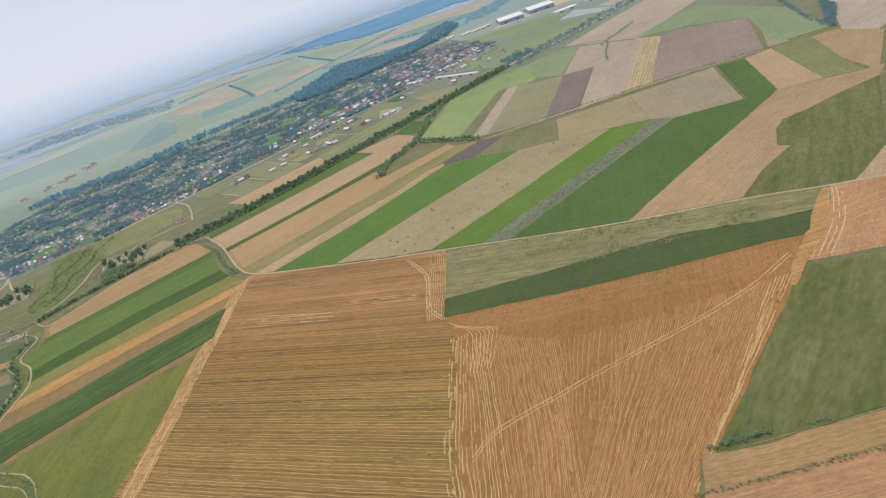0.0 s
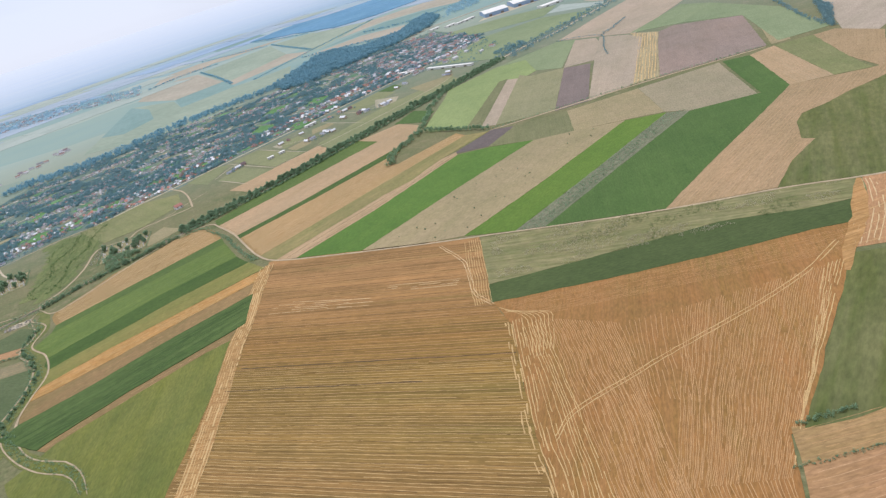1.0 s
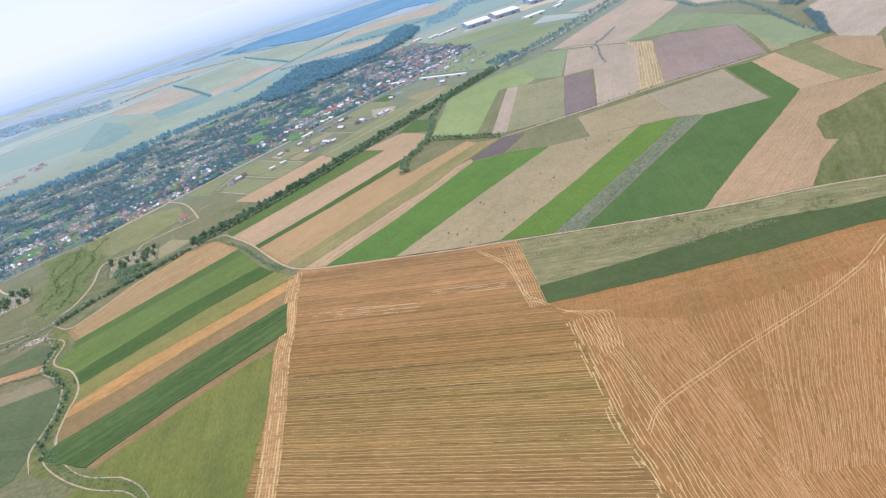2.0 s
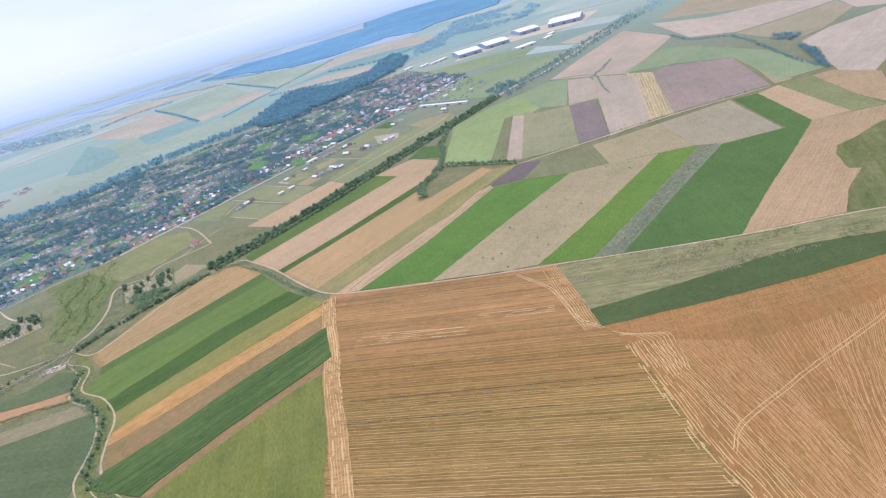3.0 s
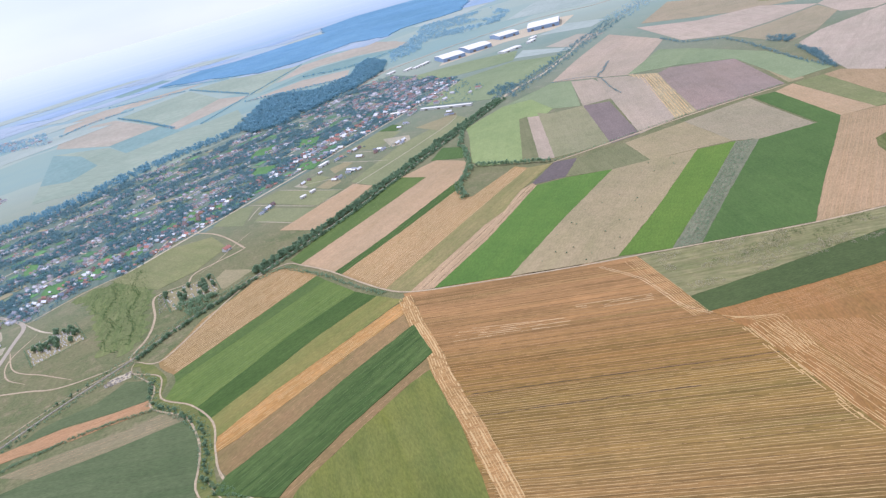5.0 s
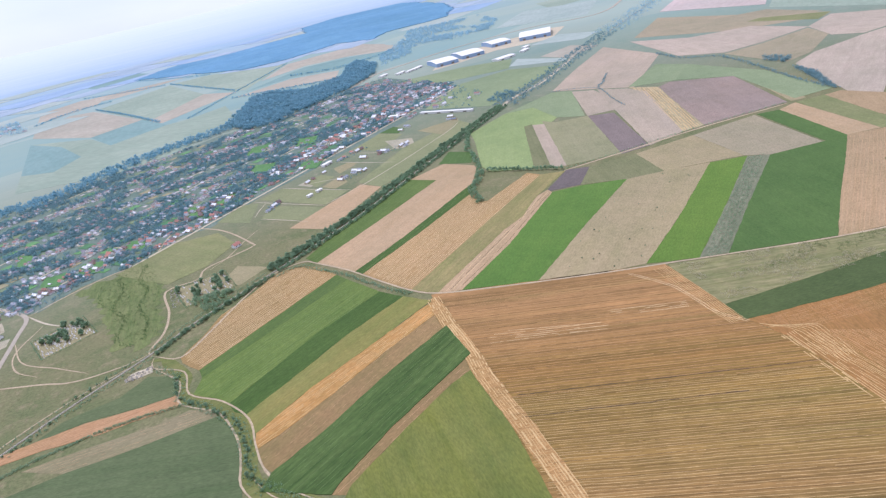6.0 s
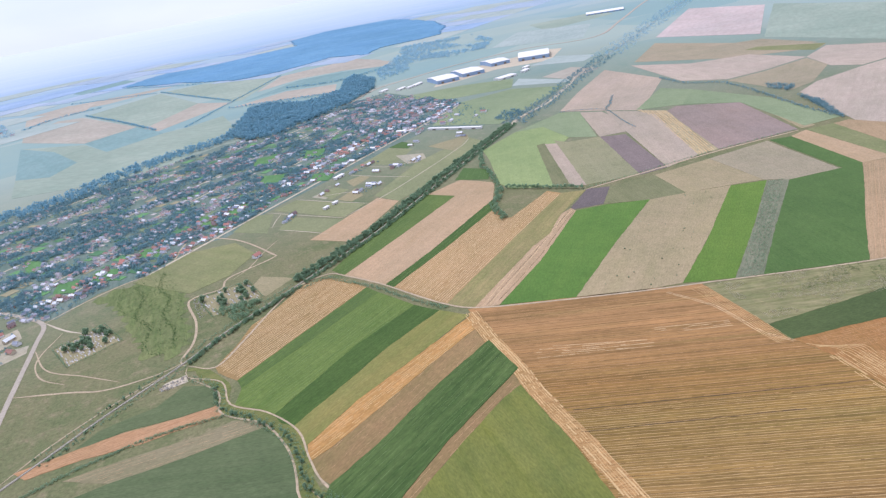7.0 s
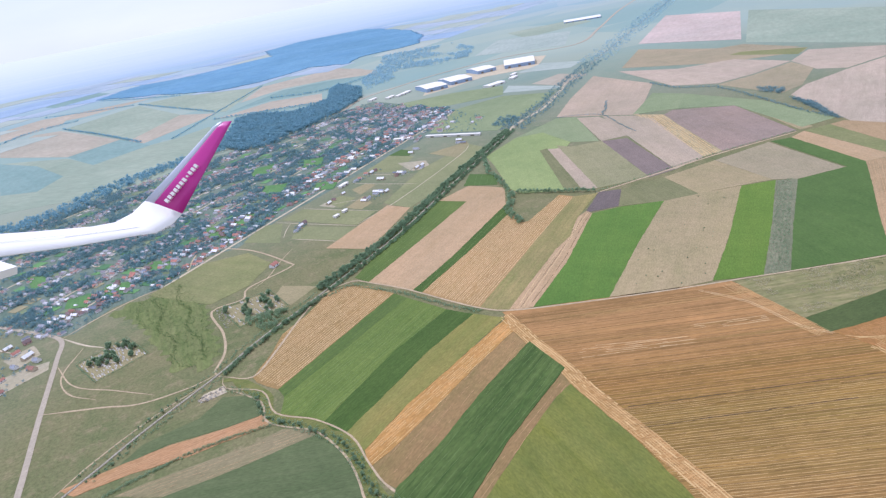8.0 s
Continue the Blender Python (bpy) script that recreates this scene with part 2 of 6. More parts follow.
M = {
    "stubble_banded": banded_stubble(),
    "fallow_grey": field_mat("fallow_grey", S(152, 138, 104), S(138, 130, 92), S(164, 148, 114), 0.02, 0.3, 0.3),
    "crop_shade": field_mat("crop_shade", S(104, 114, 74), S(90, 104, 64), S(116, 122, 84), 0.012, 0.2, 0.4),
    "pasture_olive": field_mat("pasture_olive", S(142, 140, 92), S(126, 132, 80), S(158, 148, 106), 0.03, 0.1, 0.3),
    "ditch_grass": field_mat("ditch_grass", S(122, 124, 66), S(96, 110, 52), S(150, 140, 88), 0.1, 0.3, 0.4, 0.6),
    # Olive crop made paler for a farther parcel, as haze would.
    "crop_olive_hazed": field_mat("crop_olive_hazed", S(156, 149, 112), S(146, 143, 102), S(166, 157, 122), 0.015, 0.12, 0.3),
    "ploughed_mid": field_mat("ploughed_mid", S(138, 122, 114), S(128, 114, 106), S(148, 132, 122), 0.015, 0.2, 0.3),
    # Garden green with a little haze in its colour.
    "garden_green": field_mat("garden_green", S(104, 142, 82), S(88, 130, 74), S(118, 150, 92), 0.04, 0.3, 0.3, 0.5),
    # Lighter copy of the pink stubble: haze on the far fields.
    "stubble_rose_hazed": field_mat("stubble_rose_hazed", S(192, 170, 150), S(184, 168, 144), S(200, 178, 158), 0.01, 0.1, 0.5),
    # Pink of a far field, paled in the base colour for haze.
    "hazy_pink": field_mat("hazy_pink", S(204, 180, 168), S(200, 182, 168), S(210, 190, 180), 0.01, 0.03, 0.5, 0.1),
    "crop_edge": field_mat("crop_edge", S(86, 108, 48), S(98, 116, 54), S(106, 122, 60), 0.05, 0.5, 0.6),
    "pasture_green": field_mat("pasture_green", S(146, 146, 104), S(134, 138, 94), S(158, 152, 114), 0.03, 0.08, 0.15),
    # Hazed copy of the green crop, for fields farther off.
    "crop_green_hazed": field_mat("crop_green_hazed", S(144, 154, 114), S(136, 148, 106), S(154, 160, 122), 0.015, 0.2, 0.2),
    "headland": field_mat("headland", S(184, 138, 84), S(168, 130, 76), S(204, 160, 104), 0.08, 0.8, 0.8),
    "stubble_amber": field_mat("stubble_amber", S(168, 118, 66), S(150, 118, 62), S(178, 130, 80), 0.025, 0.5, 0.6),
    "meadow_dark": field_mat("meadow_dark", S(114, 115, 62), S(94, 104, 52), S(146, 138, 98), 0.03, 0.14, 0.4, 0.4),
    "yard_dust": field_mat("yard_dust", S(184, 172, 146), S(168, 158, 128), S(196, 184, 160), 0.06, 0.2, 0.5),
    "stubble_tan": field_mat("stubble_tan", S(166, 132, 84), S(158, 130, 78), S(180, 148, 100), 0.03, 0.5, 0.5),
    "stubble_tan2": field_mat("stubble_tan2", S(172, 139, 93), S(162, 135, 84), S(188, 153, 108), 0.03, 0.5, 0.5),
    "stubble_dun": field_mat("stubble_dun", S(176, 148, 111), S(166, 141, 101), S(184, 157, 120), 0.02, 0.4, 0.45),
    # Stubble greyed in its base colour, for haze on farther fields.
    "stubble_hazed": field_mat("stubble_hazed", S(184, 164, 142), S(174, 158, 132), S(194, 174, 152), 0.02, 0.2, 0.3),
    "stubble_pink": field_mat("stubble_pink", S(190, 160, 123), S(180, 152, 112), S(198, 169, 133), 0.02, 0.5, 0.4),
    "stubble_red": field_mat("stubble_red", S(186, 140, 98), S(176, 138, 92), S(198, 154, 114), 0.02, 0.3, 0.5),
    "straw_strip": field_mat("straw_strip", S(186, 138, 78), S(170, 134, 72), S(206, 158, 96), 0.06, 0.5, 0.6),
    "straw_yellow": field_mat("straw_yellow", S(166, 150, 116), S(150, 138, 104), S(196, 178, 136), 0.02, 0.4, 0.8),
    "bare_strip": field_mat("bare_strip", S(156, 124, 82), S(140, 122, 74), S(166, 134, 92), 0.03, 0.4, 0.4),
    "crop_mid": field_mat("crop_mid", S(106, 124, 56), S(94, 116, 48), S(122, 136, 68), 0.03, 0.4, 0.6),
    "crop_dark": field_mat("crop_dark", S(80, 102, 42), S(72, 96, 38), S(92, 112, 52), 0.02, 0.4, 0.5),
    "maize": field_mat("maize", S(76, 96, 44), S(68, 92, 40), S(98, 116, 60), 0.03, 0.3, 0.8, 0.6),
    "crop_bright": field_mat("crop_bright", S(104, 132, 54), S(92, 124, 50), S(114, 138, 62), 0.015, 0.4, 0.2),
    "crop_vivid": field_mat("crop_vivid", S(110, 134, 52), S(100, 128, 48), S(118, 138, 60), 0.015, 0.4, 0.2),
    "crop_green": field_mat("crop_green", S(90, 114, 56), S(80, 106, 50), S(102, 122, 66), 0.012, 0.25, 0.2),
    "crop_olive": field_mat("crop_olive", S(132, 130, 90), S(120, 122, 80), S(144, 138, 100), 0.02, 0.2, 0.4),
    # Paler crop copy that carries haze in its colour.
    "crop_tan_hazed": field_mat("crop_tan_hazed", S(170, 153, 124), S(158, 147, 114), S(178, 161, 134), 0.015, 0.12, 0.25),
    "crop_yellow": field_mat("crop_yellow", S(150, 162, 102), S(142, 156, 98), S(156, 166, 112), 0.02, 0.2, 0.25),
    "crop_dull": field_mat("crop_dull", S(88, 100, 56), S(80, 94, 50), S(94, 106, 62), 0.015, 0.3, 0.2),
    "fallow": field_mat("fallow", S(148, 136, 72), S(124, 130, 64), S(160, 144, 88), 0.014, 0.3, 0.3),
    "fallow2": field_mat("fallow2", S(150, 138, 88), S(132, 132, 76), S(166, 146, 100), 0.05, 0.3, 0.5),
    "meadow_bright": field_mat("meadow_bright", S(124, 126, 52), S(98, 110, 56), S(146, 142, 72), 0.012, 0.12, 0.4, 0.9),
    "pasture_tan": field_mat("pasture_tan", S(172, 153, 116), S(158, 146, 104), S(182, 160, 126), 0.018, 0.12, 0.3),
    "pasture_dry": field_mat("pasture_dry", S(164, 150, 112), S(152, 144, 104), S(172, 156, 120), 0.03, 0.1, 0.3),
    "scrub": field_mat("scrub", S(142, 134, 90), S(112, 118, 66), S(176, 162, 122), 0.13, 0.5, 0.45, 0.4),
    "scrub_grey": field_mat("scrub_grey", S(130, 130, 102), S(114, 120, 90), S(146, 142, 116), 0.1, 0.4, 0.5, 0.6),
    "ploughed_lilac": field_mat("ploughed_lilac", S(118, 106, 102), S(110, 98, 92), S(130, 116, 108), 0.02, 0.3, 0.3),
    "ploughed_lilac2": field_mat("ploughed_lilac2", S(154, 136, 124), S(146, 128, 112), S(162, 144, 130), 0.02, 0.1, 0.35),
    # Village ground, its green shifted to blue-grey to imitate haze.
    "village_green_hazed": field_mat("village_green_hazed", S(106, 126, 110), S(136, 142, 128), S(92, 116, 100), 0.05, 0.12, 0.5, 0.5),
    "marsh": field_mat("marsh", S(122, 130, 76), S(98, 114, 58), S(142, 140, 92), 0.05, 0.1, 0.5, 0.35),
    # Far parcels: aerial haze is mixed into these base colours.
    "hazy_tan": field_mat("hazy_tan", S(182, 168, 148), S(174, 166, 144), S(188, 176, 156), 0.01, 0.03, 0.5, 0.1),
    "hazy_pale": field_mat("hazy_pale", S(174, 182, 170), S(168, 178, 166), S(180, 186, 174), 0.01, 0.03, 0.5, 0.1),
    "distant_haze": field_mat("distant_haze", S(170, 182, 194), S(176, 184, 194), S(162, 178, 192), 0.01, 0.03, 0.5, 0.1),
    "hazy_blue": field_mat("hazy_blue", S(156, 176, 200), S(162, 180, 200), S(150, 172, 198), 0.01, 0.03, 0.5, 0.1),
    "hazy_teal": field_mat("hazy_teal", S(134, 160, 152), S(128, 156, 148), S(142, 164, 156), 0.01, 0.03, 0.5, 0.1),
    "hazy_green": field_mat("hazy_green", S(158, 168, 146), S(164, 172, 150), S(150, 164, 142), 0.01, 0.03, 0.5, 0.1),
}
STRAW_FAINT = plain_mat("straw_faint", S(206, 164, 118), 0.2, 1.5, 0.9)
STRAW = plain_mat("straw", S(216, 180, 120), 0.2, 1.5, 0.9)
STRAW_SOFT = plain_mat("straw_soft", S(204, 160, 106), 0.2, 1.5, 0.9)
STRAW_PALE = plain_mat("straw_pale", S(224, 192, 140), 0.2, 1.5, 0.9)
DIRT = plain_mat("packed_earth", S(194, 172, 136), 0.22, 0.4, 0.95)
DIRT_PALE = plain_mat("pale_dust", S(206, 190, 158), 0.18, 0.4, 0.95)
ASPHALT = plain_mat("worn_asphalt", S(184, 170, 146), 0.15, 0.5, 0.85)
BALLAST = plain_mat("ballast", S(198, 188, 162), 0.3, 2.0, 0.9)
STEEL = plain_mat("rusty_steel", S(150, 140, 130), 0.2, 2.0, 0.5, 0.7)
LEAF = leaf_mat("leaf", S(140, 166, 130), S(182, 202, 154))
# Leaf green of far trees turned blue, to paint in the haze.
LEAF_HAZED_FAR = leaf_mat("leaf_hazed_far", S(138, 178, 192), S(158, 196, 202))
# Garden leaves in blue-grey green: the village haze is in this colour.
LEAF_GARDEN_HAZED = leaf_mat("leaf_garden_hazed", S(126, 158, 162), S(172, 198, 194))
# The canopy's blue is haze put into its base colour.
FOREST_HAZED = field_mat("forest_hazed", S(108, 152, 180), S(94, 138, 170), S(124, 166, 188), 0.006, 0.02, 0.4, 0.25)
# Palest leaf tone, with the most haze in its colour.
LEAF_HAZE = leaf_mat("leaf_hazed_distant", S(170, 202, 214), S(188, 216, 222))
DRY_GRASS = leaf_mat("dry_grass", S(206, 196, 160), S(228, 218, 186))
VERGE = leaf_mat("verge_grass", S(140, 138, 92), S(172, 162, 114))
LINE_LIGHT = plain_mat("crop_line_light", S(122, 142, 80), 0.2, 1.0)
LINE_DARK = plain_mat("crop_line_dark", S(72, 94, 46), 0.2, 1.0)
BARK = plain_mat("bark", S(96, 82, 66), 0.3, 3.0)


def ground_mat():
    m = Nodes("grassland")
    big = m.ramp(m.noise(0.004, 6, None, 0.6, 0.8), GREY)
    mid = m.ramp(m.noise(0.03, 6, None, 0.65, 0.5), GREY)
    small = m.noise(0.5, 6, None, 0.75)
    near = m.mix(mid, S(130, 124, 84), S(96, 108, 62))
    near = m.mix(big, near, S(126, 122, 82))
    worn = m.ramp(m.noise(0.09, 8, None, 0.75, 0.2), ((0.52, (0, 0, 0, 1)), (0.72, (1, 1, 1, 1))))
    near = m.mix(worn, near, S(152, 136, 102))
    near = m.mix(0.8, near, m.ramp(small, ((0.28, (0.28, 0.28, 0.28, 1)), (0.72, (0.76, 0.76, 0.76, 1)))), "OVERLAY")
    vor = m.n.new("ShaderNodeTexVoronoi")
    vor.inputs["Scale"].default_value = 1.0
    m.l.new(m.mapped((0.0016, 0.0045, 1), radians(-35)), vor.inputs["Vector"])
    # Farther land gets paler, bluer colours: haze painted into the base colour.
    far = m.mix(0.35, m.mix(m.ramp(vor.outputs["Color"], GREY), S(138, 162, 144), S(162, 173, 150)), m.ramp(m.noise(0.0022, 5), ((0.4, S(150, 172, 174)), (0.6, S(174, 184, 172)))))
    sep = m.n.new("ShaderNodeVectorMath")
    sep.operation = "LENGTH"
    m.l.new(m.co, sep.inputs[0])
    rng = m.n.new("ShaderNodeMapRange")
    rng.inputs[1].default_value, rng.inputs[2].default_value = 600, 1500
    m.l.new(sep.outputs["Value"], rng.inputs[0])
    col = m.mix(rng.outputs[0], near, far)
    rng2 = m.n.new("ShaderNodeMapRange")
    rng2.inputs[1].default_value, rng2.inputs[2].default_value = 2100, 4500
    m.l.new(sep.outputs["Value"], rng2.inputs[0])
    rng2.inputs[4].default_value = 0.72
    # Blue haze colour, mixed in more strongly from 2100 to 4500 m.
    haze_tint = m.mix(m.ramp(m.noise(1.0, 4, m.mapped((0.0009, 0.005, 1), radians(-20)), 0.6), GREY), S(160, 186, 222), S(192, 204, 222))
    col = m.mix(rng2.outputs[0], col, haze_tint)
    # Near-white haze painted on the outermost land, to blend into the sky.
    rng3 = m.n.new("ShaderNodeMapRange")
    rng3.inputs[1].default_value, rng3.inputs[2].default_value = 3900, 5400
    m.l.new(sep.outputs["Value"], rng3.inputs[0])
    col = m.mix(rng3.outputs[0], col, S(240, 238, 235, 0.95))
    m.colour(col).bump(small, 0.5, 0.3)
    return m.mat


GROUND = ground_mat()

# ---- helpers of this scene ----
U = Vector((0.775, 0.632))                # along the railway and the village streets
N = Vector((-0.632, 0.775))


def mesh_ob(name, verts, faces, mat, parent=None, loc=None, smooth=False):
    me = bpy.data.meshes.new(name)
    me.from_pydata([tuple(v) for v in verts], [], faces)
    me.materials.append(mat)
    if smooth:
        me.polygons.foreach_set("use_smooth", [True] * len(me.polygons))
    me.update()
    ob = new(name, me)
    if parent:
        ob.parent = parent
    if loc:
        ob.location = loc
    return ob


def part(name, bm, mat, parent, label=""):
    me = bpy.data.meshes.new(name)
    bm.to_mesh(me)
    bm.free()
    me.materials.append(mat)
    ob = new(name, me)
    ob.parent = parent
    return tagged(ob, label) if label else ob


def box_into(bm, x0, y0, z0, x1, y1, z1):
    v = [bm.verts.new(p) for p in ((x0, y0, z0), (x1, y0, z0), (x1, y1, z0), (x0, y1, z0), (x0, y0, z1), (x1, y0, z1), (x1, y1, z1), (x0, y1, z1))]
    for f in ((3, 2, 1, 0), (4, 5, 6, 7), (0, 1, 5, 4), (1, 2, 6, 5), (2, 3, 7, 6), (3, 0, 4, 7)):
        bm.faces.new([v[i] for i in f])


def smooth_line(pts, step):
    """Catmull-Rom through the points, sampled about every step metres."""
    p = [Vector(q) for q in pts]
    p = [2 * p[0] - p[1]] + p + [2 * p[-1] - p[-2]]
    out = []
    for i in range(1, len(p) - 2):
        k = max(1, int((p[i + 1] - p[i]).length / step))
        for j in range(k):
            s = j / k
            out.append(0.5 * (2 * p[i] + (p[i + 1] - p[i - 1]) * s + (2 * p[i - 1] - 5 * p[i] + 4 * p[i + 1] - p[i + 2]) * s * s + (3 * p[i] - p[i - 1] - 3 * p[i + 1] + p[i + 2]) * s ** 3))
    out.append(p[-2])
    return out


def ribbon(name, pts, width, z, mat, label, category="road", kind="structure", step=5.0, wob=0.0, side=0.0, crown=0.04, parent=None):
    """A strip of ground along a line, with a low crown and uneven edges."""
    line = smooth_line(pts, step)
    verts, faces = [], []
    for i, c in enumerate(line):
        d = (line[min(i + 1, len(line) - 1)] - line[max(i - 1, 0)]).normalized()
        n = Vector((-d.y, d.x))
        end = min(1.0, 0.3 + 0.22 * min(i, len(line) - 1 - i))
        a, b = (end * width / 2 * (1 + wob * noise.noise((c.x * 0.15, c.y * 0.15, k))) for k in (0.3, 7.7))
        c = c + n * side
        for off, h in ((a, -0.3), (a, z), (0, z + crown), (-b, z), (-b, -0.3)):
            q = c + n * off
            verts.append((q.x, q.y, h))
        if i:
            k = 5 * i
            for j in range(4):
                faces.append((k - 5 + j, k - 5 + j + 1, k + j + 1, k + j))
    ob = mesh_ob(name, verts, faces, mat, parent)
    return ob if parent else tagged(ob, label, category, "", kind)


def inside(x, y, poly):
    c = False
    for i in range(len(poly)):
        (x0, y0), (x1, y1) = poly[i - 1], poly[i]
        if (y0 > y) != (y1 > y) and x < (x1 - x0) * (y - y0) / (y1 - y0) + x0:
            c = not c
    return c


def ridge(verts, faces, line, width, h, z0):
    """A low row of straw: a three-sided ridge along a line of local points."""
    k0 = len(verts)
    for i, (x, y) in enumerate(line):
        x2, y2 = line[min(i + 1, len(line) - 1)]
        x1, y1 = line[max(i - 1, 0)]
        dx, dy = x2 - x1, y2 - y1
        n = math.hypot(dx, dy) or 1.0
        w = width * random.uniform(0.6, 1.25) / 2
        verts += [(x - dy / n * w, y + dx / n * w, z0), (x, y, z0 + h * random.uniform(0.7, 1.3)), (x + dy / n * w, y - dx / n * w, z0)]
        if i:
            k = k0 + 3 * i
            faces += [(k - 3, k - 2, k + 1, k), (k - 2, k - 1, k + 2, k + 1)]


FIELDS = {}


def field(key, name, label, mat, pts, height=0.12, rows=None, row_mat=None, wobble=0.4, direction=None):
    """One parcel: a thin raised slab with uneven edges; local x runs along its drills. rows: spacing, width, height, share kept."""
    c = sum((Vector(p) for p in pts), Vector((0, 0))) / len(pts)
    edge = max(((Vector(pts[i]) - Vector(pts[i - 1])) for i in range(len(pts))), key=lambda v: v.length)
    if direction:
        edge = Vector(direction)
    ang = math.atan2(edge.y, edge.x)
    ca, sa = math.cos(ang), math.sin(ang)
    loc = [((x - c.x) * ca + (y - c.y) * sa, -(x - c.x) * sa + (y - c.y) * ca) for x, y in pts]
    if sum(loc[i - 1][0] * loc[i][1] - loc[i][0] * loc[i - 1][1] for i in range(len(loc))) < 0:
        loc.reverse()
    rim = []
    for i in range(len(loc)):
        (x0, y0), (x1, y1) = loc[i], loc[(i + 1) % len(loc)]
        d = math.hypot(x1 - x0, y1 - y0)
        k = max(1, min(90, int(d / 2.2)))
        for j in range(k):
            s = j / k
            w = wobble * (1.0 if 0 < j else 0.4)
            off = w * noise.noise(((x0 + (x1 - x0) * s) * 0.13, (y0 + (y1 - y0) * s) * 0.13, len(FIELDS) * 3.7)) * 1.3 + random.uniform(-0.22, 0.22) * min(w, 1.0)
            rim.append((x0 + (x1 - x0) * s - (y1 - y0) / d * off, y0 + (y1 - y0) * s + (x1 - x0) / d * off))
    n = len(rim)
    z = height + 0.004 * (len(FIELDS) % 9)
    verts = [(x, y, z) for x, y in rim] + [(x, y, -0.3) for x, y in rim]
    faces = [tuple(range(n))] + [(n + i, n + (i + 1) % n, (i + 1) % n, i) for i in range(n)]
    ob = mesh_ob(name, verts, faces, mat, None, (c.x, c.y, 0))
    ob.rotation_euler = (0, 0, ang)
    tagged(ob, label, "field", "farm fields", "structure")
    FIELDS[key] = (ob, loc, c, ang, z)
    if rows:
        space, width, h, keep = rows
        v, f = [], []
        y = min(q[1] for q in loc) + space
        top = max(q[1] for q in loc) - space * 0.6
        while y < top:
            cuts = []
            for i in range(len(loc)):
                (x0, y0), (x1, y1) = loc[i - 1], loc[i]
                if (y0 > y) != (y1 > y):
                    cuts.append(x0 + (x1 - x0) * (y - y0) / (y1 - y0))
            cuts.sort()
            for a, b in zip(cuts[::2], cuts[1::2]):
                x, run = a + random.uniform(1, 4), []
                while x < b - 2:
                    if random.random() < keep:
                        run.append((x, y + 0.9 * space * 0.35 * noise.noise((x * 0.035, y * 0.11, 3.1)) + random.uniform(-0.12, 0.12)))
                    else:
                        if len(run) > 1:
                            ridge(v, f, run, width, h, z - 0.02)
                        run = []
                    x += random.uniform(2.2, 4.0)
                if len(run) > 1:
                    ridge(v, f, run, width, h, z - 0.02)
            y += space * random.uniform(0.82, 1.18)
        r = mesh_ob("field_row", v, f, row_mat, ob)
        tagged(r, "thin rows laid along a field: straw, crop lines, painted shade", "", "", "stuff")
    return ob


# ---- ground ----
def ground_sheet():
    """One sheet whose far rim is raised to the camera's height, to reach its horizon line."""
    cx, cy = -140.0, 200.0
    radii = [0, 150, 300, 500, 800, 1200, 1700, 2300, 2900, 3700, 3900, 4100, 4300, 4450, 4600]
    verts, faces = [(cx, cy, 0)], []
    seg = 96
    for r in radii[1:]:
        for i in range(seg):
            a = 2 * math.pi * i / seg
            lift = 0 if r < 3700 else 168 * ((r - 3700) / 900) ** 1.5
            verts.append((cx + r * math.cos(a), cy + r * math.sin(a), lift))
    for i in range(seg):
        faces.append((0, 1 + i, 1 + (i + 1) % seg))
    for k in range(len(radii) - 2):
        for i in range(seg):
            a, b = 1 + k * seg + i, 1 + k * seg + (i + 1) % seg
            faces.append((a, a + seg, b + seg, b))
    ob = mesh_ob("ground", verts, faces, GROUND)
    return tagged(ob, "dry grassland plain with sparse green patches, painted hazier towards the horizon", "ground", "", "structure")


ground_sheet()

# ---- fields ----
field("W1", "stubble_field", "pale tan harvested stubble field with fine straw rows", M["stubble_tan"], [(-167.7, 468.2), (-265.1, 402.6), (-273.9, 418.6), (-275, 426.9), (-260.7, 445), (-247.7, 467.6), (-228.4, 482.2), (-205.2, 505.6), (-186.7, 508.6), (-176.9, 492.2)], 0.1, rows=(1.9, 0.5, 0.09, 0.985), row_mat=STRAW_PALE)
field("W2b", "crop_field", "darker green edge strip of a crop field", M["crop_edge"], [(-167.7, 468.2), (-162.8, 454), (-203.5, 429), (-263.7, 392.6), (-265.1, 402.6)], 0.12, rows=(3, 0.5, 0.05, 0.94), row_mat=LINE_DARK)
field("W2", "crop_field", "strip of mid-green crop with drill lines", M["crop_mid"], [(-162.8, 454), (-150, 419.8), (-195.6, 395.7), (-232.8, 369), (-252, 355.2), (-255.1, 362.4), (-261, 368.9), (-268.9, 378.3), (-263.7, 392.6), (-203.5, 429)], 0.12, rows=(2.6, 0.3, 0.05, 0.93), row_mat=LINE_LIGHT)
field("W3", "crop_field", "strip of dense dark green crop", M["crop_dark"], [(-150, 419.8), (-139.7, 401.9), (-179.8, 381.6), (-213.4, 359.5), (-245, 339.1), (-249.5, 345.4), (-252, 355.2), (-232.8, 369), (-195.6, 395.7)], 0.12)
field("W4", "fallow_strip", "fallow strip of olive and brown weeds", M["fallow"], [(-139.7, 401.9), (-127.8, 383.7), (-176.9, 357.6), (-211.6, 340.3), (-241.7, 320.6), (-243.3, 328.3), (-245, 339.1), (-213.4, 359.5), (-179.8, 381.6)], 0.12)
